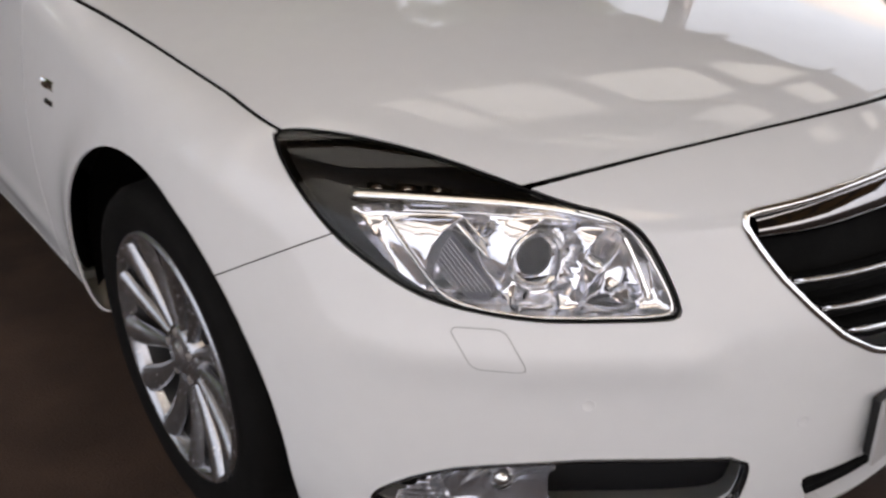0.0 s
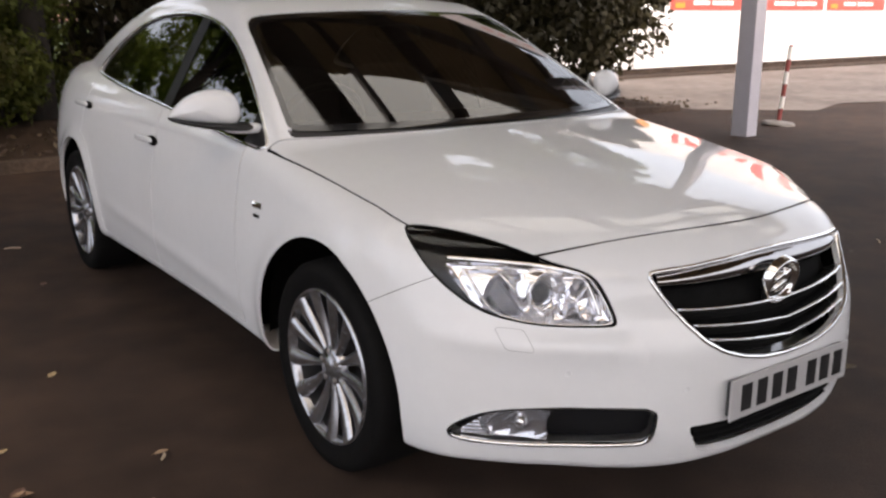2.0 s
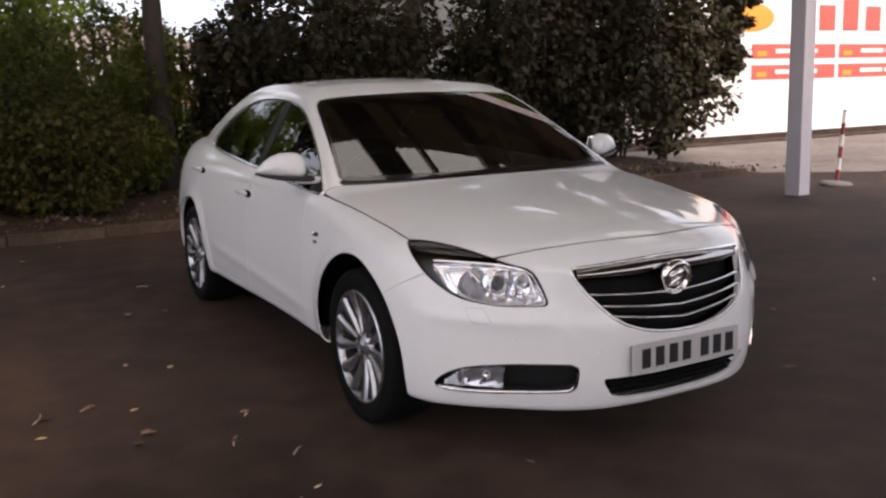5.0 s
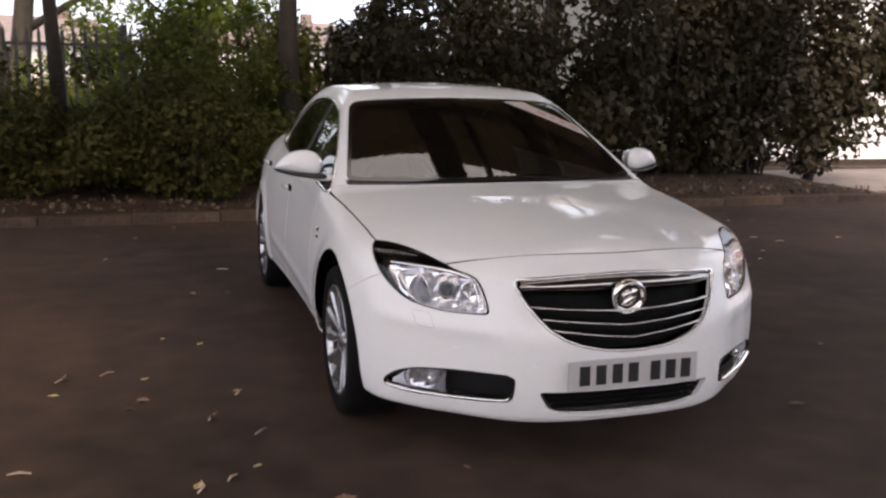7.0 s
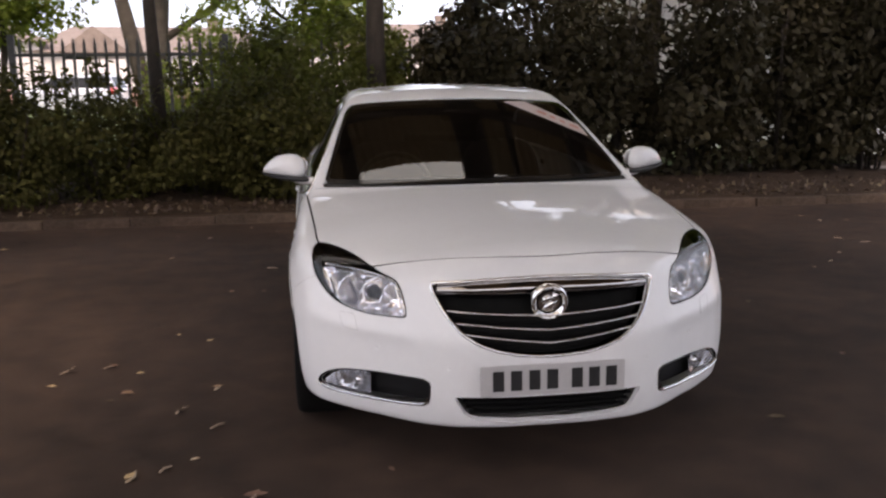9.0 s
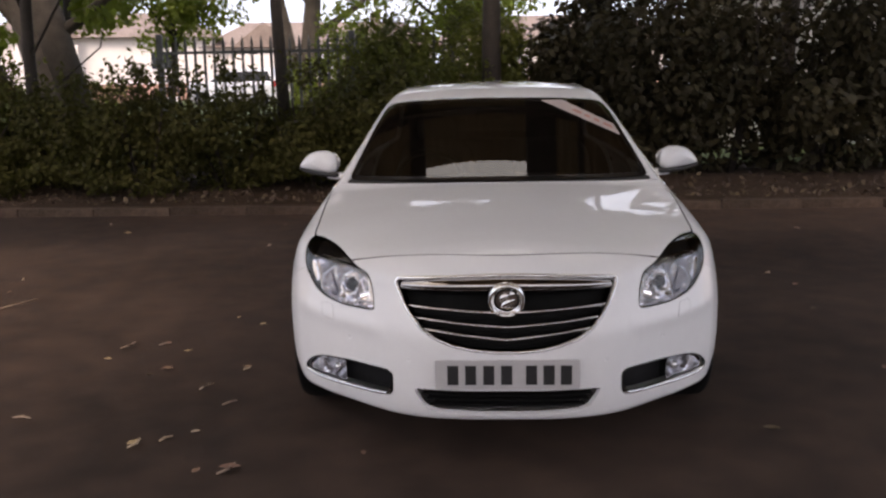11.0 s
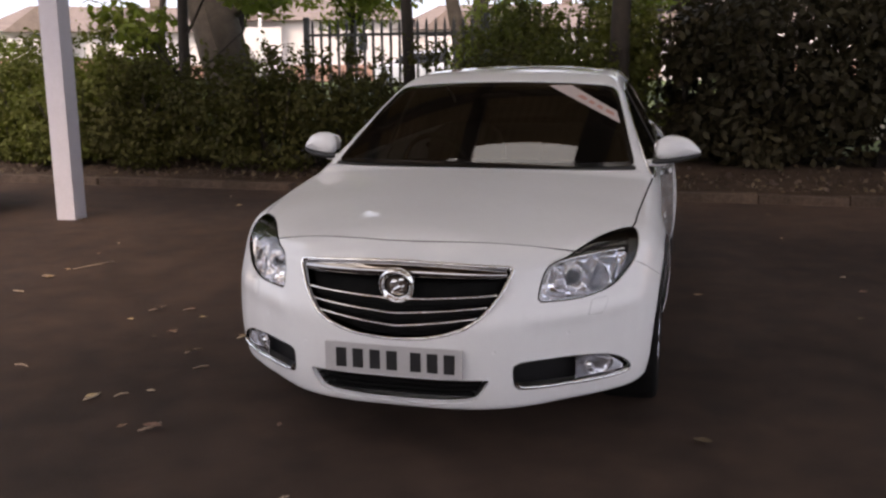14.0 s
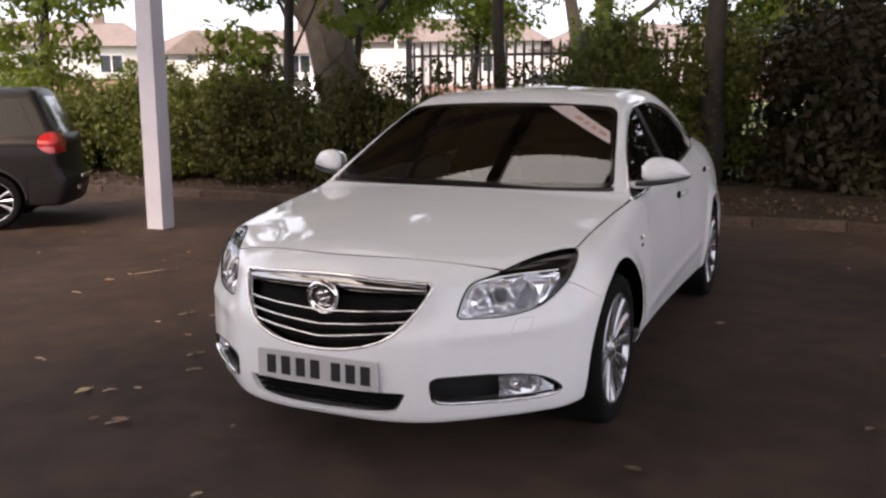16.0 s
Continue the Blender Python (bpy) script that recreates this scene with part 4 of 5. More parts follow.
    part("lamp_seal", ribbon(p - 0.0035 * n, n, 0.0045, 0.004, True), LINER, head, "black strip set in the joint")
    for name, pts_, deep_, wide_, high_, lab in (
            ("chrome_brow", [(-0.165, 0.056), (-0.1, 0.052), (-0.03, 0.047), (0.06, 0.04), (0.13, 0.029), (0.19, 0.013)], 0.012, 0.017, 0.007, "broad bright brow"),
            ("chrome_lip", [(-0.1, 0.033), (-0.03, 0.03), (0.06, 0.024), (0.13, 0.018), (0.19, 0.004)], 0.018, 0.008, 0.006, "thin chrome lip"),
            ("chrome_strip", [(0.13, 0.03), (0.192, 0.014), (0.223, -0.025), (0.259, -0.096), (0.25, -0.11), (0.1, -0.112), (0.03, -0.104), (-0.035, -0.088), (-0.062, -0.06), (-0.12, 0.026)], 0.007, 0.007, 0.005, "chrome strip"),
            ("chrome_blade", [(0.19, 0.0), (0.21, -0.04), (0.228, -0.088)], 0.016, 0.012, 0.006, "chrome blade"),
            ("chrome_slash", [(-0.035, 0.026), (-0.012, 0.0), (0.016, -0.03)], 0.02, 0.008, 0.005, "chrome slash"),
            ("chrome_slash", [(-0.018, 0.026), (0.0, 0.004), (0.018, -0.014)], 0.02, 0.004, 0.005, "chrome slash")):
        line = even(chaikin(pts_, 2, False), 0.008, False)
        p, n = on_lamp(line, deep_)
        part(name, ribbon(p, n, wide_, high_), CHROME, head, lab)
    cover_patch = patch(WASHER, 0.006)
    part("washer_cover", panel(cover_patch, 0.004, 0.0009), PAINT, car)
    p, n = on_lamp(even(WASHER, 0.006))
    part("washer_joint", ribbon(p, n, 0.002, 0.0011, True), SEAM, car, "thin grey joint")
    SLATS = np.array([(-0.1, 0.024), (-0.05, 0.024), (0.026, -0.064), (0.016, -0.092), (-0.014, -0.084)])
    slat = patch(SLATS, 0.008)
    part("slat_panel", sheet(slat[0] + 0.024 * way, slat[2]), LAMP_DARK, head, "dark lilac panel behind the ribs")
    p, n = on_lamp([(0.078, -0.03)], 0.036)
    out = np.array([sgn * 0.32, -0.94, 0.08])
    out /= np.linalg.norm(out)
    turn = Vector(out).to_track_quat("Y", "Z").to_matrix().to_4x4()
    for name, prof, m_ in (("projector_barrel", [(-0.03, 0.044), (0.008, 0.044), (0.016, 0.042), (0.017, 0.036), (0.006, 0.031), (-0.01, 0.029)], CHROME), ("projector_lens", [(-0.008, 0.03), (0.002, 0.027), (0.009, 0.017), (0.011, 0.0)], PROJECTOR)):
        ob = part(name, lathe(prof, 40, "y"), m_, head)
        ob.matrix_basis = Matrix.Translation(p[0]) @ turn
    p, n = on_lamp([(0.16, -0.04)], 0.042)
    ob = part("main_beam_bulb", lathe([(-0.02, 0.011), (0.01, 0.011), (0.016, 0.008), (0.018, 0.0)], 20, "y"), CHROME, head)
    ob.matrix_basis = Matrix.Translation(p[0]) @ turn
    for k in range(8):
        u0 = -0.097 + 0.006 * k
        line = np.stack([np.linspace(u0, u0 + 0.072 + 0.0005 * k, 8), np.linspace(0.022, -0.076, 8)], 1)
        p, n = on_lamp(line, 0.021)
        part("lens_rib", ribbon(p, n, 0.0018, 0.003), REFLECTOR, head, "thin bright rib")
    for u0, v0 in ((-0.146, 0.066), (-0.106, 0.064), (-0.066, 0.06), (-0.02, 0.053)):
        p, n = on_lamp([(u0, v0), (u0 + 0.016, v0 - 0.002), (u0 + 0.034, v0 - 0.006)], 0.022)
        part("side_lamp", ribbon(p, n, 0.014, 0.003), DARK_CHROME, head, "small dark chrome cell")
    part("headlamp_cover", panel(cover, 0, -0.001), LENS, head, "clear plastic cover").visible_shadow = False

# number plate, its characters as plain bars
plate = part("number_plate", box((0.52, 0.006, 0.111), (0, -0.957, 0.391), 0.002), PLATE, car, "white number plate with dark bars")
for x in (-0.205, -0.138, -0.07, -0.003, 0.09, 0.155, 0.22):
    part("character_bar", box((0.04, 0.003, 0.072), (x * 0.96, -0.9612, 0.391), 0.0008), PLATE_INK, plate)
part("plate_holder", box((0.5, 0.016, 0.095), (0, -0.946, 0.391), 0.003), BLACK, car)

# mirrors, handles, badges, sensors
for sgn in (-1, 1):
    outline = chaikin([(-0.12, -0.03), (-0.115, 0.05), (-0.08, 0.083), (-0.02, 0.087), (0.04, 0.074), (0.09, 0.04), (0.127, -0.002), (0.115, -0.012), (0.04, -0.022), (-0.05, -0.03)], 2) * [sgn, 1]
    mirror = part("door_mirror", cushion(outline if sgn < 0 else outline[::-1], 0.064, 0.045), PAINT, car, "white mirror housing with black base")
    mirror.matrix_basis = Matrix.Translation((sgn * 0.948, 0.712, 1.012)) @ pose(0, 0, 0, 0, 0, sgn * 33)
    low = chaikin([(-0.175, -0.026), (-0.05, -0.027), (0.05, -0.018), (0.13, -0.001), (0.12, -0.018), (0.02, -0.04), (-0.06, -0.05), (-0.175, -0.055)], 2) * [sgn, 1]
    part("mirror_base", cushion(low if sgn < 0 else low[::-1], 0.074, 0.052), BLACK, mirror, "black lower shell")
    part("mirror_arm", pillow((0.07, 0.035, 0.018), (sgn * -0.13, 0.0, -0.045), 0.7), PAINT, mirror)
    part("mirror_glass", pillow((0.09, 0.006, 0.05), (sgn * -0.01, 0.056, 0.02), 0.7), CHROME, mirror)
    for y, z in ((1.52, 0.828), (2.53, 0.895)):
        p, n = strike([(sgn * 1.1, y, z)], (-sgn, 0, 0))
        # near-black patch on the door as the shade behind the handle
        cup = part("door_handle_cup", pillow((0.006, 0.062, 0.024), p[0], 0.9, nu=20, nv=10), LINER, car, "dark patch standing for the shaded recess behind the handle")
        part("door_handle", pillow((0.011, 0.105, 0.0135), p[0] + n[0] * 0.026 + np.array([0, 0.045, 0.004]), 0.7, nu=20, nv=10), PAINT, car, "white pull handle")
    p, n = strike([(sgn * 1.1, 0.385, 0.745), (sgn * 1.1, 0.42, 0.745), (sgn * 1.1, 0.455, 0.745)], (-sgn, 0, 0))
    part("wing_badge", ribbon(p, n, 0.022, 0.004), CHROME, car, "small chrome badge")
    p, n = strike([(sgn * 1.1, 0.4, 0.71), (sgn * 1.1, 0.42, 0.71), (sgn * 1.1, 0.44, 0.71)], (-sgn, 0, 0))
    part("wing_badge", ribbon(p, n, 0.012, 0.004), GLOSS_BLACK, car, "small dark badge")
    for x in (0.36, 0.6):
        p, n = strike([(sgn * x, -1.3, 0.43 if x < 0.5 else 0.47)], (0, 1, 0), 1.4)
        s = part("parking_sensor", lathe([(0.0005, 0.0), (0.0005, 0.0085), (0.001, 0.0092), (0.0, 0.0098)], 20, "y"), PAINT, car, "small round sensor")
        s.matrix_basis = Matrix.Translation(p[0]) @ Vector(n[0]).to_track_quat("Y", "Z").to_matrix().to_4x4()

# cabin
part("dashboard", pillow((0.68, 0.24, 0.11), (0, 0.74, 0.84), 0.45, nu=36), CABIN, car, "dark dashboard top")
for x in (-0.36, 0.36):
    part("front_seat", pillow((0.25, 0.1, 0.33), (x, 1.62, 0.78), 0.55, Matrix.Rotation(radians(-16), 3, "X")), CABIN, car, "dark cloth seat")
    part("headrest", pillow((0.13, 0.055, 0.085), (x, 1.76, 1.15), 0.6), CABIN, car)
part("rear_seat", pillow((0.6, 0.12, 0.3), (0, 2.55, 0.75), 0.45), CABIN, car, "dark cloth rear bench")
part("cabin_floor", box((1.5, 2.6, 0.03), (0, 1.6, 0.42)), CABIN, car)
ringpts = [(-0.37 + 0.185 * math.cos(a), 0.98 - 0.06 * math.sin(a), 0.9 + 0.17 * math.sin(a)) for a in np.linspace(0, 2 * math.pi, 29)]
part("steering_wheel", joined(tube(ringpts, [0.016] * 29, 8)), BLACK, car)
part("rear_view_mirror", pillow((0.11, 0.02, 0.035), (0, 0.98, 1.265), 0.6), BLACK, car)
part("underbody", box((1.3, 3.7, 0.05), (0, 1.4, 0.26)), LINER, car, "dark floor pan")

# wheels
def spoke_mesh(turn_by):
    verts, faces = [], []
    prof = [(-0.5, -0.012), (-0.42, 0.0), (-0.12, 0.007), (0.12, 0.007), (0.42, 0.0), (0.5, -0.012)]
    rs = np.linspace(0.045, 0.232, 9)
    for r in rs:
        k = (r - 0.045) / 0.187
        w = 0.02 + 0.04 * k**1.2
        x = 0.086 + 0.026 * k**1.5
        sweep = 0.16 * (k - k * k)
        for u, h in prof:
            a = turn_by + sweep + u * w / max(r, 0.05)
            verts.append((x + h * (1 - 0.3 * k), r * math.cos(a), r * math.sin(a)))
    n = len(prof)
    for i in range(len(rs) - 1):
        for j in range(n - 1):
            faces.append((i * n + j, i * n + j + 1, (i + 1) * n + j + 1, (i + 1) * n + j))
    return sheet(verts, faces)


TYRE = lathe([(-0.105, 0.236), (-0.116, 0.255), (-0.122, 0.285), (-0.117, 0.308), (-0.1, 0.32), (-0.05, 0.3245), (0.05, 0.3245), (0.1, 0.32), (0.117, 0.308), (0.123, 0.285), (0.117, 0.255), (0.108, 0.238)], 72)
RIM = lathe([(0.108, 0.24), (0.117, 0.236), (0.115, 0.229), (0.1, 0.224), (0.09, 0.22)], 72)
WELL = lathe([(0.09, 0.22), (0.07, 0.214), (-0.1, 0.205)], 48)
CAP = lathe([(0.07, 0.066), (0.09, 0.06), (0.098, 0.05), (0.098, 0.034), (0.104, 0.03), (0.106, 0.0)], 36)
DISC = lathe([(0.0, 0.0), (0.02, 0.06), (0.02, 0.15), (0.0, 0.152), (-0.03, 0.2)], 36)
BOLT = lathe([(0.092, 0.009), (0.1, 0.008), (0.101, 0.0)], 8)
SPOKES = [spoke_mesh(2 * math.pi * k / 13) for k in range(13)]
for sgn in (-1, 1):
    for cy in (0.0, 2.737):
        wheel = part("wheel", RIM, ALLOY, car, "multi-spoke silver alloy wheel")
        wheel.matrix_basis = pose(sgn * 0.79, cy, 0.3225, 23 + 40 * cy, 0, 0 if sgn > 0 else 180)
        part("tyre", TYRE, RUBBER, wheel, "black low-profile tyre")
        part("hub_cap", CAP, ALLOY, wheel)
        part("brake_disc", DISC, BRAKE, wheel)
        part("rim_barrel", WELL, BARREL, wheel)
        for me in SPOKES:
            part("spoke", me, ALLOY, wheel)
        for k in range(5):
            a = 2 * math.pi * k / 5
            part("wheel_bolt", BOLT, STEEL_GREY, wheel).matrix_basis = Matrix.Translation((0, 0.047 * math.cos(a), 0.047 * math.sin(a)))
        verts, faces = [], []
        angles = np.linspace(radians(-2), radians(182), 33)
        edge = np.stack([np.full(33, sgn * 1.2), cy + 0.394 * np.cos(angles), 0.33 + 0.394 * np.sin(angles)], 1)
        skin = np.minimum(np.abs(strike(edge, (-sgn, 0, 0))[0][:, 0]) - 0.004, 0.9)
        for a, out_x in zip(angles, skin):
            for x, r in ((0.5, 0.0), (0.5, 0.415), (out_x - 0.02, 0.415), (out_x, 0.3885)):
                verts.append((sgn * x, cy + r * math.cos(a), 0.33 + r * math.sin(a)))
        for i in range(32):
            for k in range(3):
                faces.append((i * 4 + k, i * 4 + k + 1, i * 4 + k + 5, i * 4 + k + 4))
        part("wheel_arch_liner", sheet(verts, faces), LINER, car, "dark wheel arch liner")
# ---- plants ----
def leaf_cloud(points, size, rs, droop=0.3, out=None):
    """Folded leaves at points, each a bent blade; with out they lie like shingles on their clump."""
    n = len(points)
    d = rs.normal(size=(n, 3))
    d[:, 2] -= droop
    if out is None:
        up = rs.normal(size=(n, 3))
    else:
        up = 0.75 * out + 0.5 * rs.normal(size=(n, 3)) + np.array([0, 0, 0.3])
        d[:, 2] -= 0.5
    up /= np.linalg.norm(up, axis=1, keepdims=True)
    d -= (d * up).sum(1)[:, None] * up
    d /= np.linalg.norm(d, axis=1, keepdims=True)
    s = np.cross(d, up)
    ln = size * rs.uniform(0.55, 1.35, (n, 1))
    w = ln * rs.uniform(0.2, 0.34, (n, 1))
    base, mid = points, points + 0.5 * ln * d
    tip = points + ln * d - 0.12 * ln * up
    verts = np.stack([base, mid + w * s - 0.25 * w * up, tip, mid - w * s - 0.25 * w * up], 1).reshape(-1, 3)
    f = np.arange(n)[:, None] * 4
    return verts, np.concatenate([f + [0, 1, 2], f + [0, 2, 3]])


def lumpy(n, centre, radii, rs, shell=0.55, lumps=7, floor_z=None, small=0.35, large=0.6):
    """Points in a clump with an uneven outline, a cluster of smaller clumps, and their outward ways."""
    c = rs.normal(size=(lumps, 3))
    c /= np.linalg.norm(c, axis=1, keepdims=True)
    c *= rs.uniform(0.35, 0.85, (lumps, 1))
    r = rs.uniform(small, large, lumps)
    which = rs.choice(lumps, n, p=r**2 / (r**2).sum())
    d = rs.normal(size=(n, 3))
    d /= np.linalg.norm(d, axis=1, keepdims=True)
    p = c[which] + d * (r[which] * rs.uniform(shell, 1.0, n) ** 0.6)[:, None]
    p = np.array(centre) + p * np.array(radii)
    if floor_z is not None:
        d, p = d[p[:, 2] > floor_z], p[p[:, 2] > floor_z]
    return p, d


def shrub(at, radii, n, leaf, material, seed, label, name="shrub", group="", sprigs=24):
    rs = np.random.default_rng(seed)
    ob = thing(name, at, label, "shrub", group)
    clumps = [lumpy(int(n * 0.8), (0, 0, radii[2] * 0.92), radii, rs, 0.45, 24, 0.05, 0.22, 0.48), lumpy(int(n * 0.35), (0, 0, radii[2] * 0.4), (radii[0], radii[1], radii[2] * 0.5), rs, 0.3, 12, 0.03, 0.25, 0.5)]
    for _ in range(sprigs):
        a, k = rs.uniform(0, 6.28), rs.uniform(0, 0.85)
        foot = np.array([math.cos(a) * radii[0] * k, math.sin(a) * radii[1] * k, radii[2] * (1.0 + 0.75 * math.sqrt(1 - k * k))])
        lean_to = np.array([rs.normal() * 0.5, rs.normal() * 0.5, 1.0]) * rs.uniform(0.12, 0.34)
        way = rs.normal(size=(16, 3))
        clumps.append((foot + np.linspace(0, 1, 16)[:, None] * lean_to + 0.012 * way, way / np.linalg.norm(way, axis=1, keepdims=True)))
    pts, out = (np.concatenate(w) for w in zip(*clumps))
    part("foliage", fast_sheet(*leaf_cloud(pts, leaf, rs, 0.3, out)), material, ob)
    stems = []
    for _ in range(9):
        a, lean_by = rs.uniform(0, 6.28), rs.uniform(0.2, 0.7)
        b = np.array([math.cos(a) * radii[0] * 0.1, math.sin(a) * radii[1] * 0.1, -0.02])
        e = np.array([math.cos(a) * radii[0] * lean_by, math.sin(a) * radii[1] * lean_by, radii[2] * rs.uniform(1.0, 1.5)])
        m_ = (b + e) / 2 + rs.normal(size=3) * 0.06
        stems.append(tube([b, m_, e], [0.022, 0.015, 0.006], 5))
    tagged(part("undergrowth", joined(*stems), BARK, ob, "thin brown stems"), kind="stuff")
    return ob


def tree(at, trunk_r, height, lean, crowns, leaf, n, material, seed, label, bark=BARK, fork=None):
    """A tapered, slightly crooked trunk, limbs to each clump of the crown, and leaves."""
    rs = np.random.default_rng(seed)
    ob = thing("tree", at, label, "tree")
    top = np.array([lean[0], lean[1], height])
    ks = np.linspace(0, 1, 9)
    spine = [np.array([0, 0, -0.1]) * (1 - k) + top * k + np.array([0.06 * math.sin(5 * k + seed), 0.05 * math.cos(4 * k + seed), 0]) * (k > 0.02) for k in ks]
    flare = [trunk_r * (1.45 if k == 0 else 1.1 if k < 0.15 else 1 - 0.45 * k) for k in ks]
    pieces = [tube(spine, flare, 12)]
    for c in crowns:
        size_ = c[3]
        c = np.array(c[:3], float)
        k = min(0.95, max(0.35, c[2] / height * 0.72))
        b = spine[int(k * 8)]
        m_ = (b + c) / 2 + np.array([0, 0, 0.15]) + rs.normal(size=3) * 0.12
        pieces.append(tube([b, m_, c], np.array([0.42, 0.28, 0.1]) * trunk_r * min(1.0, size_ / 1.2), 7))
    if fork:
        pieces.append(tube([np.array([0, 0, 0.4]), np.array(fork) * 0.5 + [0, 0, 0.3], np.array(fork)], [trunk_r * 0.8, trunk_r * 0.7, trunk_r * 0.5], 10))
    part("trunk", joined(*pieces), bark, ob, "rough bark trunk and limbs")
    clumps = [lumpy(int(n * c[3] ** 2 * (c[4] if len(c) > 4 else 1) / sum(q[3] ** 2 for q in crowns)), c[:3], (c[3], c[3], c[3] * 0.7), rs, 0.2, 14, None, 0.2, 0.5) for c in crowns]
    pts, out = (np.concatenate(w) for w in zip(*clumps))
    part("crown", fast_sheet(*leaf_cloud(pts, leaf, rs, 0.3, out)), material, ob, "loose leafy crown")
    return ob


# low hedge on the bank; lighter leaves on the first three paint its sunlit end
for k in range(9):
    x = -9.6 + 1.05 * k
    shrub((x, 7.35 + 0.2 * math.sin(2.1 * k), 0.16), (0.85, 0.85, (0.76 if k < 3 else 0.82 if k in (5, 6, 7) else 0.75) + 0.03 * math.sin(1.7 * k)), 7000, 0.075, LEAF_GREEN if k < 3 else LEAF_MID, 20 + k, "low dark green hedge shrub growing on a soil bank", "hedge_shrub", "hedge")
for k, (x, y, h) in enumerate(((-1.3, 8.6, 0.95), (-0.5, 7.9, 0.8), (-2.2, 8.5, 0.6), (0.1, 8.9, 1.15), (-1.2, 9.2, 1.1), (-0.2, 9.6, 1.25), (-1.35, 8.9, 1.15), (-7.5, 8.0, 0.95), (-6.7, 8.15, 0.9), (-9.0, 8.3, 0.9))):
    shrub((x, y, 0.25), (0.85, 0.75, h), 6000, 0.08, LEAF_GREEN, 50 + k, "rounded green shrub taller than the hedge beside it", "shrub")
# bushes in the light leaf colour, which carries the sunlight on them
for k, (x, y, r, h) in enumerate(((-9.5, 10.5, 1.3, 0.6), (-12, 9.0, 1.5, 0.75), (-14.5, 10.5, 1.6, 0.9), (-17, 9, 1.6, 0.8), (-11, 13, 1.6, 0.8), (-15, 14.5, 1.9, 1.0), (-8.6, 15, 1.5, 0.7), (-19.5, 12.5, 2.0, 1.2), (-2.3, 12.4, 0.8, 1.5), (-3.3, 15, 0.9, 0.9))):
    shrub((x, y, 0.3), (r, 0.9, h), 4200, 0.1, LEAF_LIGHT, 130 + k, "sunlit green bush on the grass behind the hedge", "bush", "bushes on the grass")
# tall laurels
for k, (x, y, rx, h) in enumerate(((1.1, 8.9, 0.75, 1.1), (1.95, 8.0, 1.1, 1.45), (3.2, 8.2, 1.25, 1.75), (4.5, 8.0, 1.2, 1.75), (5.8, 8.3, 1.3, 1.75), (7.1, 8.0, 1.25, 2.1), (8.45, 8.4, 1.25, 2.35), (2.3, 9.4, 1.1, 2.0), (7.4, 9.6, 1.5, 2.2))):
    shrub((x, y, 0.2), (rx, 0.95, h), 5600 if x < 4 else 7800, 0.125, LEAF_DARK, 70 + k, "tall dense dark laurel bush on the soil bank", "laurel", "laurels")
# trees on and behind the bank
tree((-2.77, 7.97, 0.2), 0.1, 4.6, (0.1, 0.2), [(0.5, 0.4, 4.2, 1.1), (-0.6, 0.2, 4.4, 1.0), (0.0, -0.4, 4.9, 1.2), (-1.2, -1.6, 5.4, 1.6), (1.2, -1.5, 5.7, 1.5), (0.2, 0.9, 5.0, 1.5), (-1.3, 0.3, 6.2, 1.5), (-0.5, 0.4, 3.8, 0.8)], 0.17, 26000, LEAF_LIGHT, 1, "slim dark tree trunk standing in the hedge")
tree((0.03, 8.25, 0.2), 0.15, 5.0, (0.25, 0.3), [(0.9, 0.2, 4.3, 1.3), (-0.9, 0.1, 4.5, 1.2), (0.2, -0.3, 5.2, 1.4), (-1.0, -1.7, 5.7, 1.5), (1.0, -1.8, 5.9, 1.5), (0.6, 0.8, 5.4, 1.5), (-0.4, -0.6, 6.6, 1.6)], 0.17, 28000, LEAF_LIGHT, 2, "dark forked tree standing among tall shrubs")
tree((-5.91, 7.82, 0.2), 0.095, 4.6, (-0.15, 0.1), [(0.7, 0.2, 3.0, 0.7, 0.4), (-0.7, 0.3, 3.3, 0.9, 0.4), (0.3, -0.3, 4.2, 1.1), (1.0, 0.0, 2.35, 0.5, 0.3), (-0.8, 0.2, 1.95, 0.55, 0.4), (-1.5, 0.3, 2.1, 0.5, 0.4), (-1.3, -1.4, 5.2, 1.6), (1.0, -1.7, 5.6, 1.6), (-0.2, 0.5, 5.4, 1.6), (1.6, -0.2, 6.2, 1.5), (1.9, 0.5, 4.2, 0.9)], 0.16, 26000, LEAF_LIGHT, 3, "slim tree with drooping leafy branches above the hedge")
tree((-7.0, 11.6, 0.3), 0.4, 5.2, (-1.9, 0.2), [(-1.6, 0, 4.2, 1.5), (0.4, 0.3, 5.0, 1.6), (-0.3, -0.6, 5.8, 1.7), (-2.3, -0.3, 3.3, 0.9), (1.7, -0.2, 3.6, 0.9)], 0.14, 12000, LEAF_LIGHT, 4, "thick leaning tree with pale rough bark", PALE_BARK, (-1.15, 0.1, 4.6))
tree((-4.8, 20.2, 0.4), 0.28, 6.5, (0.6, 0), [(1.2, 0, 4.9, 1.8), (-1.4, 0.4, 5.0, 1.8), (0.2, -0.8, 6.4, 2.2), (2.4, 0.2, 4.0, 1.2)], 0.16, 13000, LEAF_LIGHT, 5, "twin-stemmed tree behind the fence", PALE_BARK, (-0.8, 0.1, 4.5))
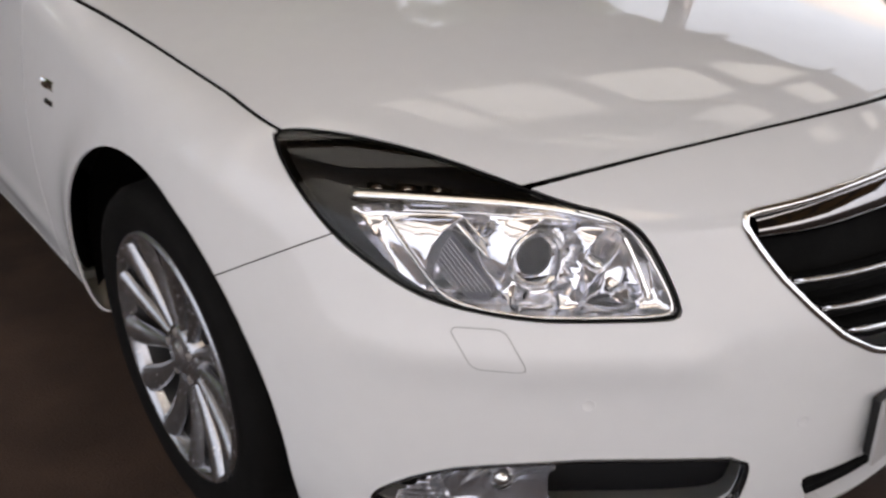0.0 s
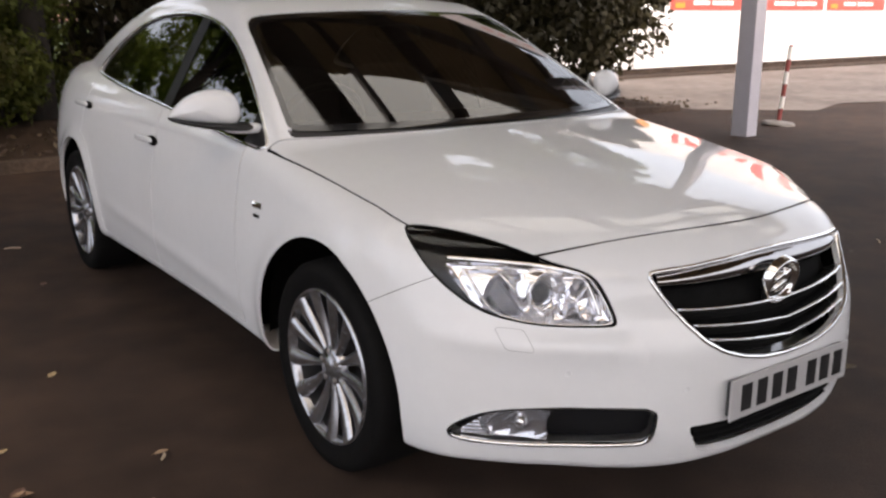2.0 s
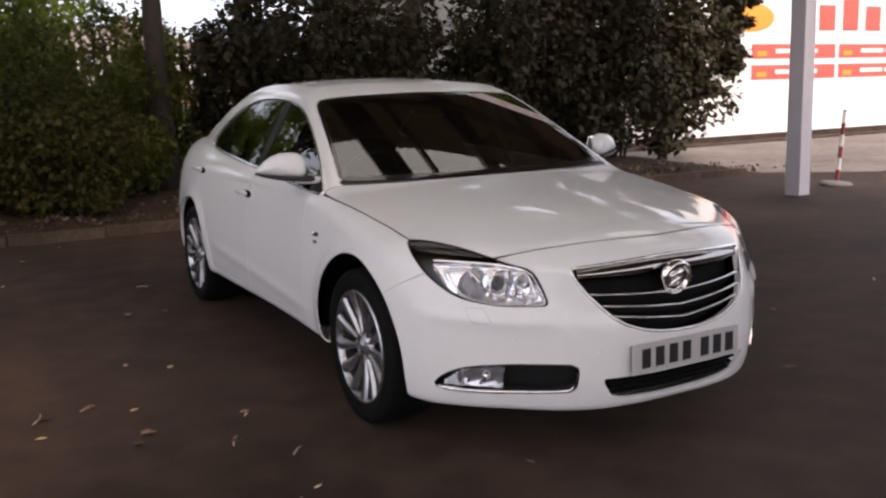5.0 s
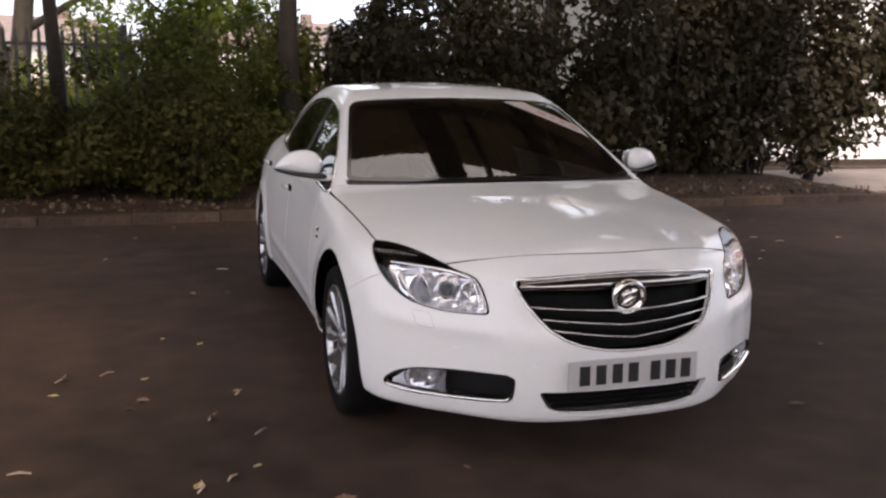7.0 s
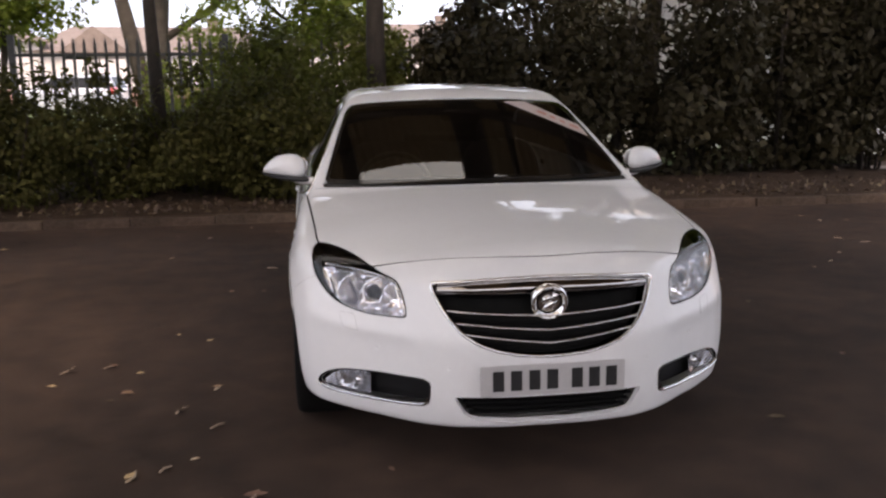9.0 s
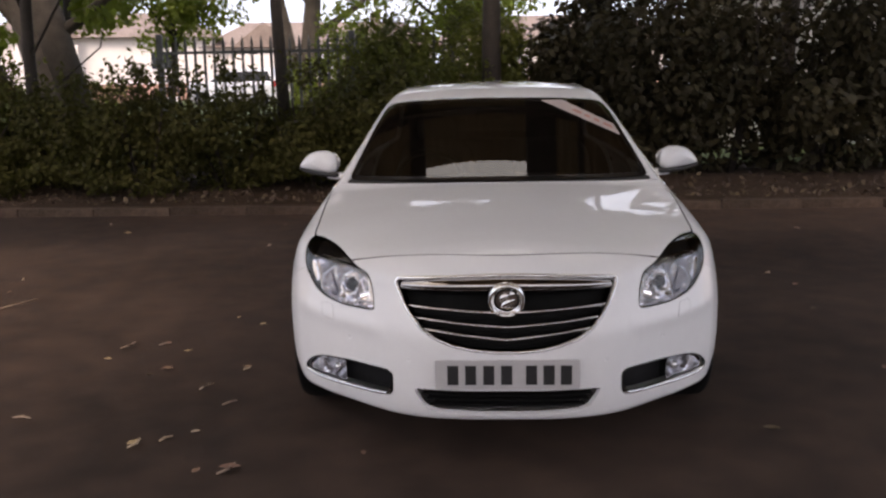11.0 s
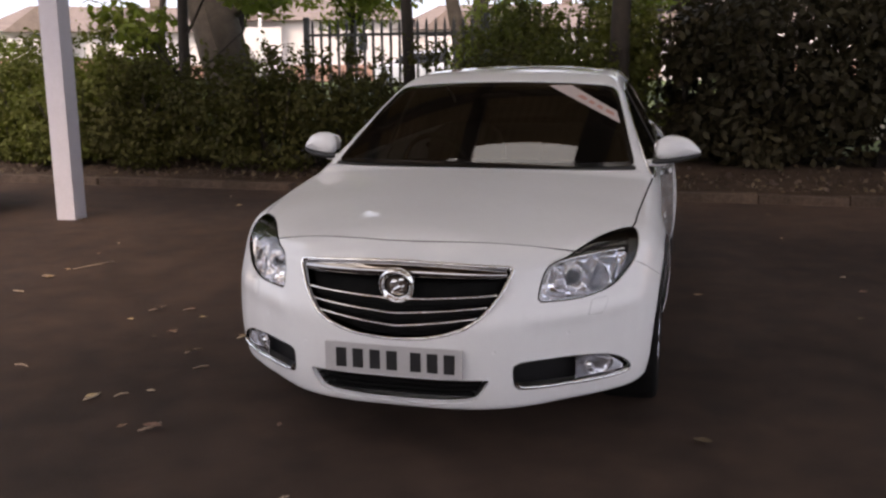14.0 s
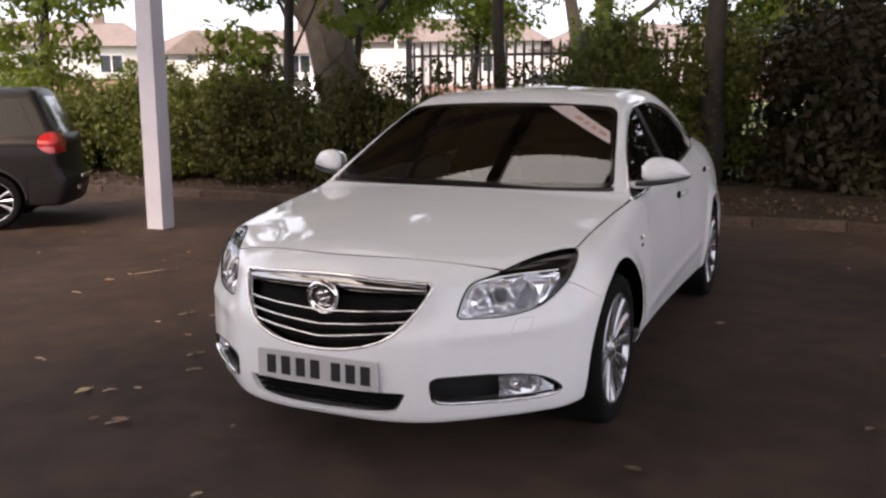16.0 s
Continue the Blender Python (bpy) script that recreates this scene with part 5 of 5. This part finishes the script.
for k, (x, y, r) in enumerate(((-9, 22, 2.6), (-1, 21, 2.6), (-10.5, 17, 2.4))):
    tree((x, y, 0.3), 0.11, 4.4, (0.2, 0.1), [(r * 0.6, 0, 3.9, r * 0.7), (-r * 0.7, 0.3, 4.2, r * 0.75), (0, -0.4, 5.6, r * 0.9), (0.3, 0.6, 3.2 if y > 16 or x > 0 else 4.6, r * 0.6)], 0.17, 11000, LEAF_LIGHT, 30 + k, "broad leafy green tree in the distance behind the hedge")
# trees added so their high crowns keep bright sky off the bonnet
for k, (x, y) in enumerate(((-10.6, 14.5), (-8.2, 13.5))):
    tree((x, y, 0.3), 0.1, 5.0, (0.2, 0.1), [(0.9, 0, 5.0, 1.4), (-0.9, 0.4, 5.2, 1.5), (0, -0.5, 6.3, 1.7), (0.4, 0.7, 5.6, 1.5)], 0.17, 15000, LEAF_LIGHT, 110 + k, "slender tree with a high leafy crown behind the hedge")
# added trees; crowns above view shade the bank and darken bonnet reflections
for k, (x, y) in enumerate(((1.6, 9.9), (4.6, 10.3), (8.0, 10.2))):
    tree((x, y, 0.25), 0.17, 5.0, (0.2, -0.3), [(-1.3, -1.6, 5.0, 1.5), (1.2, -1.7, 5.2, 1.5), (0, -0.2, 6.3, 1.9), (-0.2, -2.4, 6.4, 1.6), (0.2, -1.5, 7.6, 1.7)], 0.17, 24000, LEAF_LIGHT, 90 + k, "tall tree with a broad crown reaching over the bank")

tree((8.75, 8.8, -0.03), 0.07, 3.6, (0.6, -0.15), [(1.15, -0.35, 2.15, 0.55), (1.45, -0.25, 3.0, 0.7), (0.8, -0.4, 3.6, 0.8), (1.65, -0.1, 2.45, 0.35), (0.5, -0.4, 1.4, 0.5), (1.3, -0.3, 1.75, 0.4)], 0.13, 9000, LEAF_DARK, 9, "dark-leaved small tree leaning out beside the laurels")
tree((-11.0, 7.8, 0.2), 0.1, 4.2, (0.2, 0.1), [(0.7, -0.3, 2.6, 0.8, 0.4), (1.5, -0.2, 2.9, 0.75, 0.4), (-0.4, 0, 3.2, 1.0, 0.5), (0.2, -0.5, 4.2, 1.2), (0.3, -0.3, 1.6, 0.7, 0.5), (-0.6, 0, 2.0, 0.8, 0.5), (0.95, -0.2, 2.0, 0.6, 0.5), (1.3, 0, 5.2, 1.6), (-0.9, 0.3, 5.6, 1.6), (-2.2, 0.2, 4.7, 1.5), (0.2, 0.2, 6.6, 1.6), (2.6, 0.4, 4.1, 0.9)], 0.14, 22000, LEAF_LIGHT, 8, "leafy small tree with low branches in the hedge")

# ---- steel fence behind the hedge ----
fence = thing("fence", (-4.87, 9.52, 0.28), "dark steel palisade fence with pointed pales, behind the hedge", "fence")
part("rail", box((5.8, 0.03, 0.045), (2.9, 0.02, 1.72), 0.004), FENCE, fence)
part("rail", box((5.8, 0.03, 0.045), (2.9, 0.02, 0.35), 0.004), FENCE, fence)
PALE = bpy.data.meshes.new("pale")
_bm = bmesh.new()
_vs = [_bm.verts.new((x, y, z)) for y in (-0.008, 0.008) for x, z in ((-0.021, 0), (0.021, 0), (0.021, 1.86), (0, 1.96), (-0.021, 1.86))]
_bm.faces.new(_vs[:5])
_bm.faces.new(_vs[5:][::-1])
for i in range(5):
    j = (i + 1) % 5
    _bm.faces.new((_vs[j], _vs[i], _vs[i + 5], _vs[j + 5]))
_bm.to_mesh(PALE)
_bm.free()
for k in range(40):
    part("pale", PALE, FENCE, fence).location = (0.12 + 0.143 * k, 0, 0)
for k in range(3):
    part("fence_post", box((0.09, 0.07, 2.0), (2.9 * k, 0.05, 1.0), 0.006), FENCE, fence)

# ---- houses across the street ----
def house(at, size, turn, wall_mat, label, storey=2):
    w, d, h = size
    ob = thing("house", at, label, "house", "houses across the street", turn=turn)
    part("wall", box((w, d, h), (0, 0, h / 2 - 0.3), 0.02), wall_mat, ob)
    part("brick_base", box((w + 0.012, d + 0.012, 2.1), (0, 0, 0.75), 0.01), BRICK, ob, "red brick lower wall")
    bm = bmesh.new()
    o, rise = 0.45, 0.15 * d
    v = [bm.verts.new(c) for c in ((-w / 2 - o, -d / 2 - o, h - 0.35), (w / 2 + o, -d / 2 - o, h - 0.35), (w / 2 + o, d / 2 + o, h - 0.35), (-w / 2 - o, d / 2 + o, h - 0.35), (-w / 2 + 1.6, 0, h + rise), (w / 2 - 1.6, 0, h + rise))]
    for f in ((0, 1, 5, 4), (2, 3, 4, 5), (1, 2, 5), (3, 0, 4), (3, 2, 1, 0)):
        bm.faces.new([v[i] for i in f])
    part("roof", bm, ROOF_TILE, ob, "brown tiled hipped roof")
    n = max(2, int(w / 4))
    for s in range(storey):
        for k in range(n):
            x = -w / 2 + (k + 0.5) * w / n
            z = 3.0 - 2.4 * s
            if z + 0.6 > h:
                continue
            win = part("window", box((1.25, 0.08, 1.05), (x, -d / 2 - 0.02, z), 0.01), SIGN_WHITE, ob, "white framed window")
            for q in (-0.3, 0.3):
                part("pane", box((0.52, 0.03, 0.9), (x + q, -d / 2 - 0.06, z)), DARK_PANE, win)
    gable = bmesh.new()
    gv = [gable.verts.new(c) for c in ((-w / 4 - 1.7, -d / 2 - 0.9, h - 0.4), (-w / 4 + 1.7, -d / 2 - 0.9, h - 0.4), (-w / 4, -d / 2 - 0.9, h + 0.9), (-w / 4 - 1.7, 0, h - 0.4), (-w / 4 + 1.7, 0, h - 0.4), (-w / 4, 0, h + 0.9))]
    for f in ((0, 1, 2), (1, 4, 5, 2), (0, 2, 5, 3), (3, 5, 4), (0, 3, 4, 1)):
        gable.faces.new([gv[i] for i in f])
    part("gable_roof", gable, ROOF_TILE, ob, "brown tiled gable")
    part("bay", box((3.0, 0.8, h - 0.5), (-w / 4, -d / 2 - 0.4, h / 2 - 0.5), 0.01), wall_mat, ob, "projecting bay")
    part("door", box((0.95, 0.08, 2.0), (w / 2 - 1.3, -d / 2 - 0.03, 0.75), 0.01), BRICK, ob)
    part("chimney", box((0.6, 0.6, 1.2), (w / 4, 0, h + rise * 0.9), 0.01), ROOF_TILE, ob)
    return ob


for k, (x, y, w, turn, m_) in enumerate(((-41, 35, 12, 38, RENDER_WHITE), (-31, 41.5, 11, 30, RENDER_WHITE), (-20.5, 46, 11, 20, RENDER_WHITE), (-9, 49, 12, 8, RENDER_WHITE), (4, 50, 12, 0, RENDER_WHITE))):
    house((x, y, 0.1), (w, 8, (4.3, 3.9, 4.5, 4.0, 4.2)[k]), turn, m_, "white rendered house with brown tiled roof" if m_ is RENDER_WHITE else "red brick house with brown tiled roof")
garden_wall = thing("garden_wall", (-33.5, 35, 0.5), "long low red brick garden wall beside the street", "wall", turn=34)
part("wall", box((16, 0.25, 1.7), (0, 0, 0.85), 0.01), BRICK, garden_wall)
part("coping", box((16.1, 0.33, 0.1), (0, 0, 1.75), 0.01), CONCRETE, garden_wall)
street_pole = thing("street_lamp", (-17.5, 33.5, 0.6), "thin pale steel lamp post beside the street", "lamp post")
part("pole", joined(tube([(0, 0, 0), (0, 0, 3), (0, 0, 6)], [0.09, 0.07, 0.05], 10)), SIGN_WHITE, street_pole)
part("lamp_head", pillow((0.3, 0.12, 0.07), (0.2, 0, 6.02), 0.7), STEEL_GREY, street_pole)


# ---- white hoarding with red strips ----
hoarding = thing("hoarding", (12.0, 12.05, 0), "large white advertising wall with red lettering strips", "sign wall", turn=1.0)
part("wall", box((30, 0.2, 5.46), (6.6, 0.12, 2.85), 0.01), SIGN_WHITE, hoarding)
part("plinth", box((30, 0.22, 0.115), (6.6, 0.16, 0.0565), 0.01), CONCRETE, hoarding, "dark low plinth")
for z in (2.07, 1.58):
    for x0, x1 in ((2.6, 5.6), (5.75, 8.85), (9.05, 12.0)):
        strip = part("strip", box((x1 - x0, 0.02, 0.33), ((x0 + x1) / 2, 0.006, z), 0.003), SIGN_RED, hoarding, "red strip")
        part("strip_picture", box((0.34, 0.01, 0.12), (x0 + 0.32, -0.009, z - 0.06), 0.003), SIGN_ORANGE, strip)
        words = ((0.85, 0.9), (1.85, 0.9)) if x1 - x0 > 3 else ((0.8, 0.6), (1.5, 0.8))
        for a, l in words:
            part("word_bar", box((l, 0.01, 0.1), (x0 + a + l / 2, -0.009, z), 0.002), SIGN_WHITE, strip)
for x, w, h in ((4.55, 0.24, 0.85), (5.25, 0.58, 0.6), (6.15, 0.58, 0.85), (7.05, 0.58, 0.6), (8.5, 0.66, 0.8), (9.9, 0.7, 0.85)):
    part("red_mark", box((w, 0.03, h), (x, 0.004, 2.58 + h / 2), 0.013), SIGN_RED, hoarding, "large plain red mark")
part("round_mark", pillow((0.85, 0.02, 0.34), (2.5, 0.02, 2.85), 0.95, nu=32, nv=12), SIGN_ORANGE, hoarding, "orange rounded mark")
forecourt_edge = part("forecourt_kerb", box((20, 0.3, 0.06), (20.5, 11.3, 0.01), 0.015), CONCRETE)
tagged(forecourt_edge, "pale concrete kerb in front of the white wall", "kerb", kind="structure")

# ---- red and white bollard on a round base ----
bollard = thing("bollard", (7.82, 4.44, 0), "red and white striped marker post leaning on a round base", "bollard")
bollard.matrix_basis = pose(7.82, 4.44, 0, 2.4, 3.6, 0)
part("base", lathe([(0.0, 0.2), (0.025, 0.195), (0.04, 0.17), (0.055, 0.05), (0.06, 0.0)], 28, "z"), STONE_GREY, bollard, "grey round base")
for k in range(6):
    part("band", lathe([(0.05 + 0.15 * k, 0.026), (0.2 + 0.15 * k, 0.026)], 18, "z"), RED_PAINT if k % 2 == 0 else SIGN_WHITE, bollard, "red band" if k % 2 == 0 else "white band")
part("cap", lathe([(0.95, 0.026), (0.965, 0.022), (0.972, 0.0)], 18, "z"), RED_PAINT, bollard)


# ---- dark hatchback parked beyond the post ----


def hatch_field(p):
    x, y, z = p[:, 0], np.abs(p[:, 1]), p[:, 2]
    low = smax(y - (0.84 - 0.12 * np.clip(z - 0.75, 0, 1) ** 1.5 - 0.05 * np.clip(0.4 - z, 0, 1)), (z - 0.98) * 0.9, 0.12)
    low = smax(low, x - 3.85 + 0.2 * y * y, 0.1)
    low = smax(low, -x + 0.04 * np.clip(z - 0.45, 0, 1) + 0.15 * y * y - 0.06 * np.exp(-(((z - 0.45) / 0.14) ** 2)), 0.08)
    low = smax(low, 0.24 - z, 0.03)
    roof = smax(y - (0.8 - 0.42 * (z - 0.95)), z - (1.5 - 0.06 * y * y), 0.1)
    roof = smax(roof, (-x + 0.05 + 0.5 * (z - 0.95) + 0.1 * y * y) * 0.88, 0.06)
    roof = smax(roof, (x - 3.05 + 1.3 * (z - 0.95)) * 0.6, 0.1)
    return smin(low, smax(roof, 0.9 - z, 0.02), 0.03)


hatch = thing("car", (-6.34, 4.02, 0), "dark grey hatchback car with red tail lamps, parked beyond the post", "car", turn=218)
shell = nets(hatch_field, (-0.15, -1.0, 0.18), (4.0, 1.0, 1.6), 0.03)
for cx in (0.78, 3.2):
    shell = split(shell, lambda p: np.minimum(0.34 - np.hypot(p[:, 0] - cx, p[:, 2] - 0.3), np.abs(p[:, 1]) - 0.5))[1]
# side glass runs back over the rear pillar to give its dark reflection
glass, shell = take(shell, lambda p: np.minimum(np.minimum(p[:, 2] - 1.0, 1.38 - p[:, 2]), np.minimum(np.minimum(p[:, 0] - 0.3 - 0.5 * (p[:, 2] - 1.0), 2.85 - 1.2 * (p[:, 2] - 1.0) - p[:, 0]), np.abs(p[:, 1]) - 0.45)), 0.003)
screen2, shell = take(shell, lambda p: np.minimum(np.minimum(p[:, 2] - 1.0, 1.4 - p[:, 2]), np.minimum(0.34 - p[:, 0], 0.56 - 0.2 * (p[:, 2] - 1.0) - np.abs(p[:, 1]))), 0.003)
tails, shell = take(shell, lambda p: np.minimum(0.115 - np.hypot(0.62 * (p[:, 0] - 0.12), p[:, 2] - 0.91), np.minimum(0.3 - p[:, 0], np.abs(p[:, 1]) - 0.55)), 0.003)
skirt, shell = take(shell, lambda p: np.minimum(0.55 - p[:, 2], 0.42 - p[:, 0]), 0.004)
part("body", panel(shell, 0.02), HATCH_PAINT, hatch, "dark grey metallic body")
part("rear_bumper", panel(skirt, 0.02), HATCH_PAINT, hatch, "dark grey bumper")
part("rear_screen", panel(screen2, 0, -0.004), DARK_PANE, hatch, "dark glass mirroring the sky")
for sgn in (-1, 1):
    part("side_window", panel(split(glass, lambda p: sgn * p[:, 1])[0], 0, -0.004), HATCH_PANE, hatch, "dark glass")
    part("tail_lamp", panel(split(tails, lambda p: sgn * p[:, 1])[0], 0.01, 0.004), TAIL_RED, hatch, "red tail lamp")
    for cx in (0.78, 3.2):
        w = part("wheel", RIM, ALLOY, hatch, "silver alloy wheel")
        w.matrix_basis = pose(cx, sgn * 0.74, 0.3, 0, 0, 90 if sgn > 0 else -90) @ Matrix.Diagonal((0.85, 0.9, 0.9, 1))
        part("tyre", TYRE, RUBBER, w)
        part("hub_cap", CAP, ALLOY, w)
        for k in range(13):
            if k % 3 != 2:
                part("spoke", SPOKES[k], ALLOY, w)
part("wheel_well", box((0.62, 1.3, 0.5), (0.78, 0, 0.4)), LINER, hatch)
part("wheel_well", box((0.62, 1.3, 0.5), (3.2, 0, 0.4)), LINER, hatch)
for sgn in (-1, 1):
    part("lamp_centre", pillow((0.05, 0.012, 0.032), (0.205, sgn * 0.806, 0.9), 0.8), PLATE, hatch, "pale clear lamp centre")
    part("wheel_arch_lip", joined(tube([(0.78 + 0.345 * math.cos(a), sgn * 0.835, 0.3 + 0.345 * math.sin(a)) for a in np.linspace(-0.1, math.pi + 0.1, 17)], [0.016] * 17, 6)), BLACK, hatch, "dark wheel arch edge")
part("bumper_strip", pillow((0.025, 0.42, 0.022), (-0.06, 0, 0.52), 0.6), CHROME, hatch, "bright bumper strip")
part("reflector", box((0.02, 0.2, 0.05), (-0.045, 0.5, 0.42), 0.004), CHROME, hatch)

def recoloured(ob, m, paint):
    """Another car of the same build in another paint."""
    twin = thing("car", (0, 0, 0), "silver hatchback car parked across the street", "car")
    twin.matrix_basis = m
    made = {ob: twin}
    for o in ob.children_recursive:
        data = o.data.copy() if o.data.materials[0] == HATCH_PAINT else o.data
        c = part(o.name.split(".")[0], data, paint if o.data.materials[0] == HATCH_PAINT else o.data.materials[0], made[o.parent], o.get("label", "").replace("dark grey", "silver"))
        c.matrix_basis = o.matrix_basis
        made[o] = c
    return twin


recoloured(hatch, pose(-21.6, 33.6, 0.75, 0, 0, 205), SILVER_PAINT)
recoloured(hatch, pose(-7.5, 31, 0.8, 0, 0, 170), SILVER_PAINT)

# ---- fallen leaves ----
def fallen_leaf(at, size, turn, curl):
    bm = bmesh.new()
    outline = [(-0.5, 0), (-0.3, 0.2), (0.05, 0.27), (0.35, 0.14), (0.55, 0), (0.35, -0.14), (0.05, -0.27), (-0.3, -0.2)]
    top = [bm.verts.new((x * size, y * size, curl * size * (0.25 + 0.8 * y * y * 4 + 0.5 * x * x))) for x, y in outline]
    mid = bm.verts.new((0, 0, 0.003))
    for i in range(8):
        bm.faces.new((mid, top[i], top[(i + 1) % 8]))
    ob = part("fallen_leaf", bm, LEAF_BROWN if rng.random() < 0.7 else LEAF_DULL)
    ob.matrix_basis = pose(*at, 0, 0, turn)
    return tagged(ob, "dry curled brown leaf lying on the asphalt", "leaf", "fallen leaves")


LEAF_DULL = mat("rotten_leaf", (0.07, 0.045, 0.03), 0.85, vary=0.3, scale=30, random_object=0.5)
rng = random.Random(11)
spots = [(-2.07, 0.755, 0.075), (-2.1, 0.51, 0.06), (-1.18, 2.51, 0.07), (-0.56, -0.75, 0.05), (-1.71, 0.65, 0.055), (-1.43, 0.04, 0.07), (1.91, 0.3, 0.07), (-1.05, -0.9, 0.1), (-1.52, -0.65, 0.07), (1.1, -0.51, 0.09), (-1.3, 0.36, 0.06), (-1.72, 0.34, 0.09), (-1.77, 0.23, 0.06), (-1.62, 1.39, 0.05), (-1.47, -1.36, 0.09), (-1.87, 0.81, 0.06), (-1.71, 0.33, 0.07), (-1.17, -0.93, 0.06), (-3.36, 1.6, 0.07), (-3.32, 1.35, 0.09), (-1.19, 5.44, 0.07), (-0.92, 5.82, 0.08)]
for x, y, s in spots:
    fallen_leaf((x, y, 0.006), s * 0.85, rng.uniform(0, 360), rng.uniform(0.25, 0.5))
def twig(at, length, turn):
    bend = length * rng.uniform(-0.12, 0.12)
    ob = part("twig", joined(tube([(-length / 2, 0, 0.004), (0, bend, 0.007), (length / 2, -bend, 0.004)], [0.004, 0.0055, 0.003], 6)), TWIG)
    ob.matrix_basis = pose(*at, 0, 0, turn)
    return tagged(ob, "short pale dry twig lying on the asphalt", "twig", "twigs")


TWIG = mat("dry_twig", (0.36, 0.27, 0.2), 0.85, vary=0.25, scale=60, random_object=0.3)
for x, y, length, turn in ((-1.06, -0.9, 0.11, 62), (-1.51, -0.65, 0.1, 75), (-1.4, -0.6, 0.065, 60), (-2.09, 0.78, 0.13, 68), (-1.25, -0.17, 0.08, 50), (-3.27, 1.79, 0.35, 66), (-1.3, 0.34, 0.05, 60), (-1.43, 0.06, 0.1, 70), (-1.3, -0.52, 0.035, 20), (-1.89, 0.8, 0.07, 40)):
    twig((x, y, 0.004), length, turn)
for _ in range(24):
    x, y = rng.uniform(-4.5, 5), rng.uniform(-1.8, 5.8)
    if abs(x) > 1.1 or y < -1.1:
        twig((x, y, 0.004), rng.uniform(0.03, 0.1), rng.uniform(0, 180))
for _ in range(40):
    x, y = rng.uniform(-6.5, 7), rng.uniform(-2.2, 6.1)
    if abs(x) < 1.05 and y > -1.05:
        continue
    fallen_leaf((x, y, 0.006), rng.uniform(0.03, 0.08), rng.uniform(0, 360), rng.uniform(0.15, 0.5))
rs = np.random.default_rng(8)
lit = np.stack([rs.uniform(-14, 9.5, 2600), 6.45 + np.abs(rs.normal(0, 0.5, 2600)), np.zeros(2600)], 1)
lit[:, 2] = bank_height(lit[:, 0], lit[:, 1]) + 0.015
litter = part("leaf_litter", fast_sheet(*leaf_cloud(lit, 0.07, rs, 0.0)), mat("litter_leaf", (0.058, 0.039, 0.027), 0.85, island=0.6))
tagged(litter, "brown dead leaves scattered over the soil bank", "leaf litter", kind="stuff")
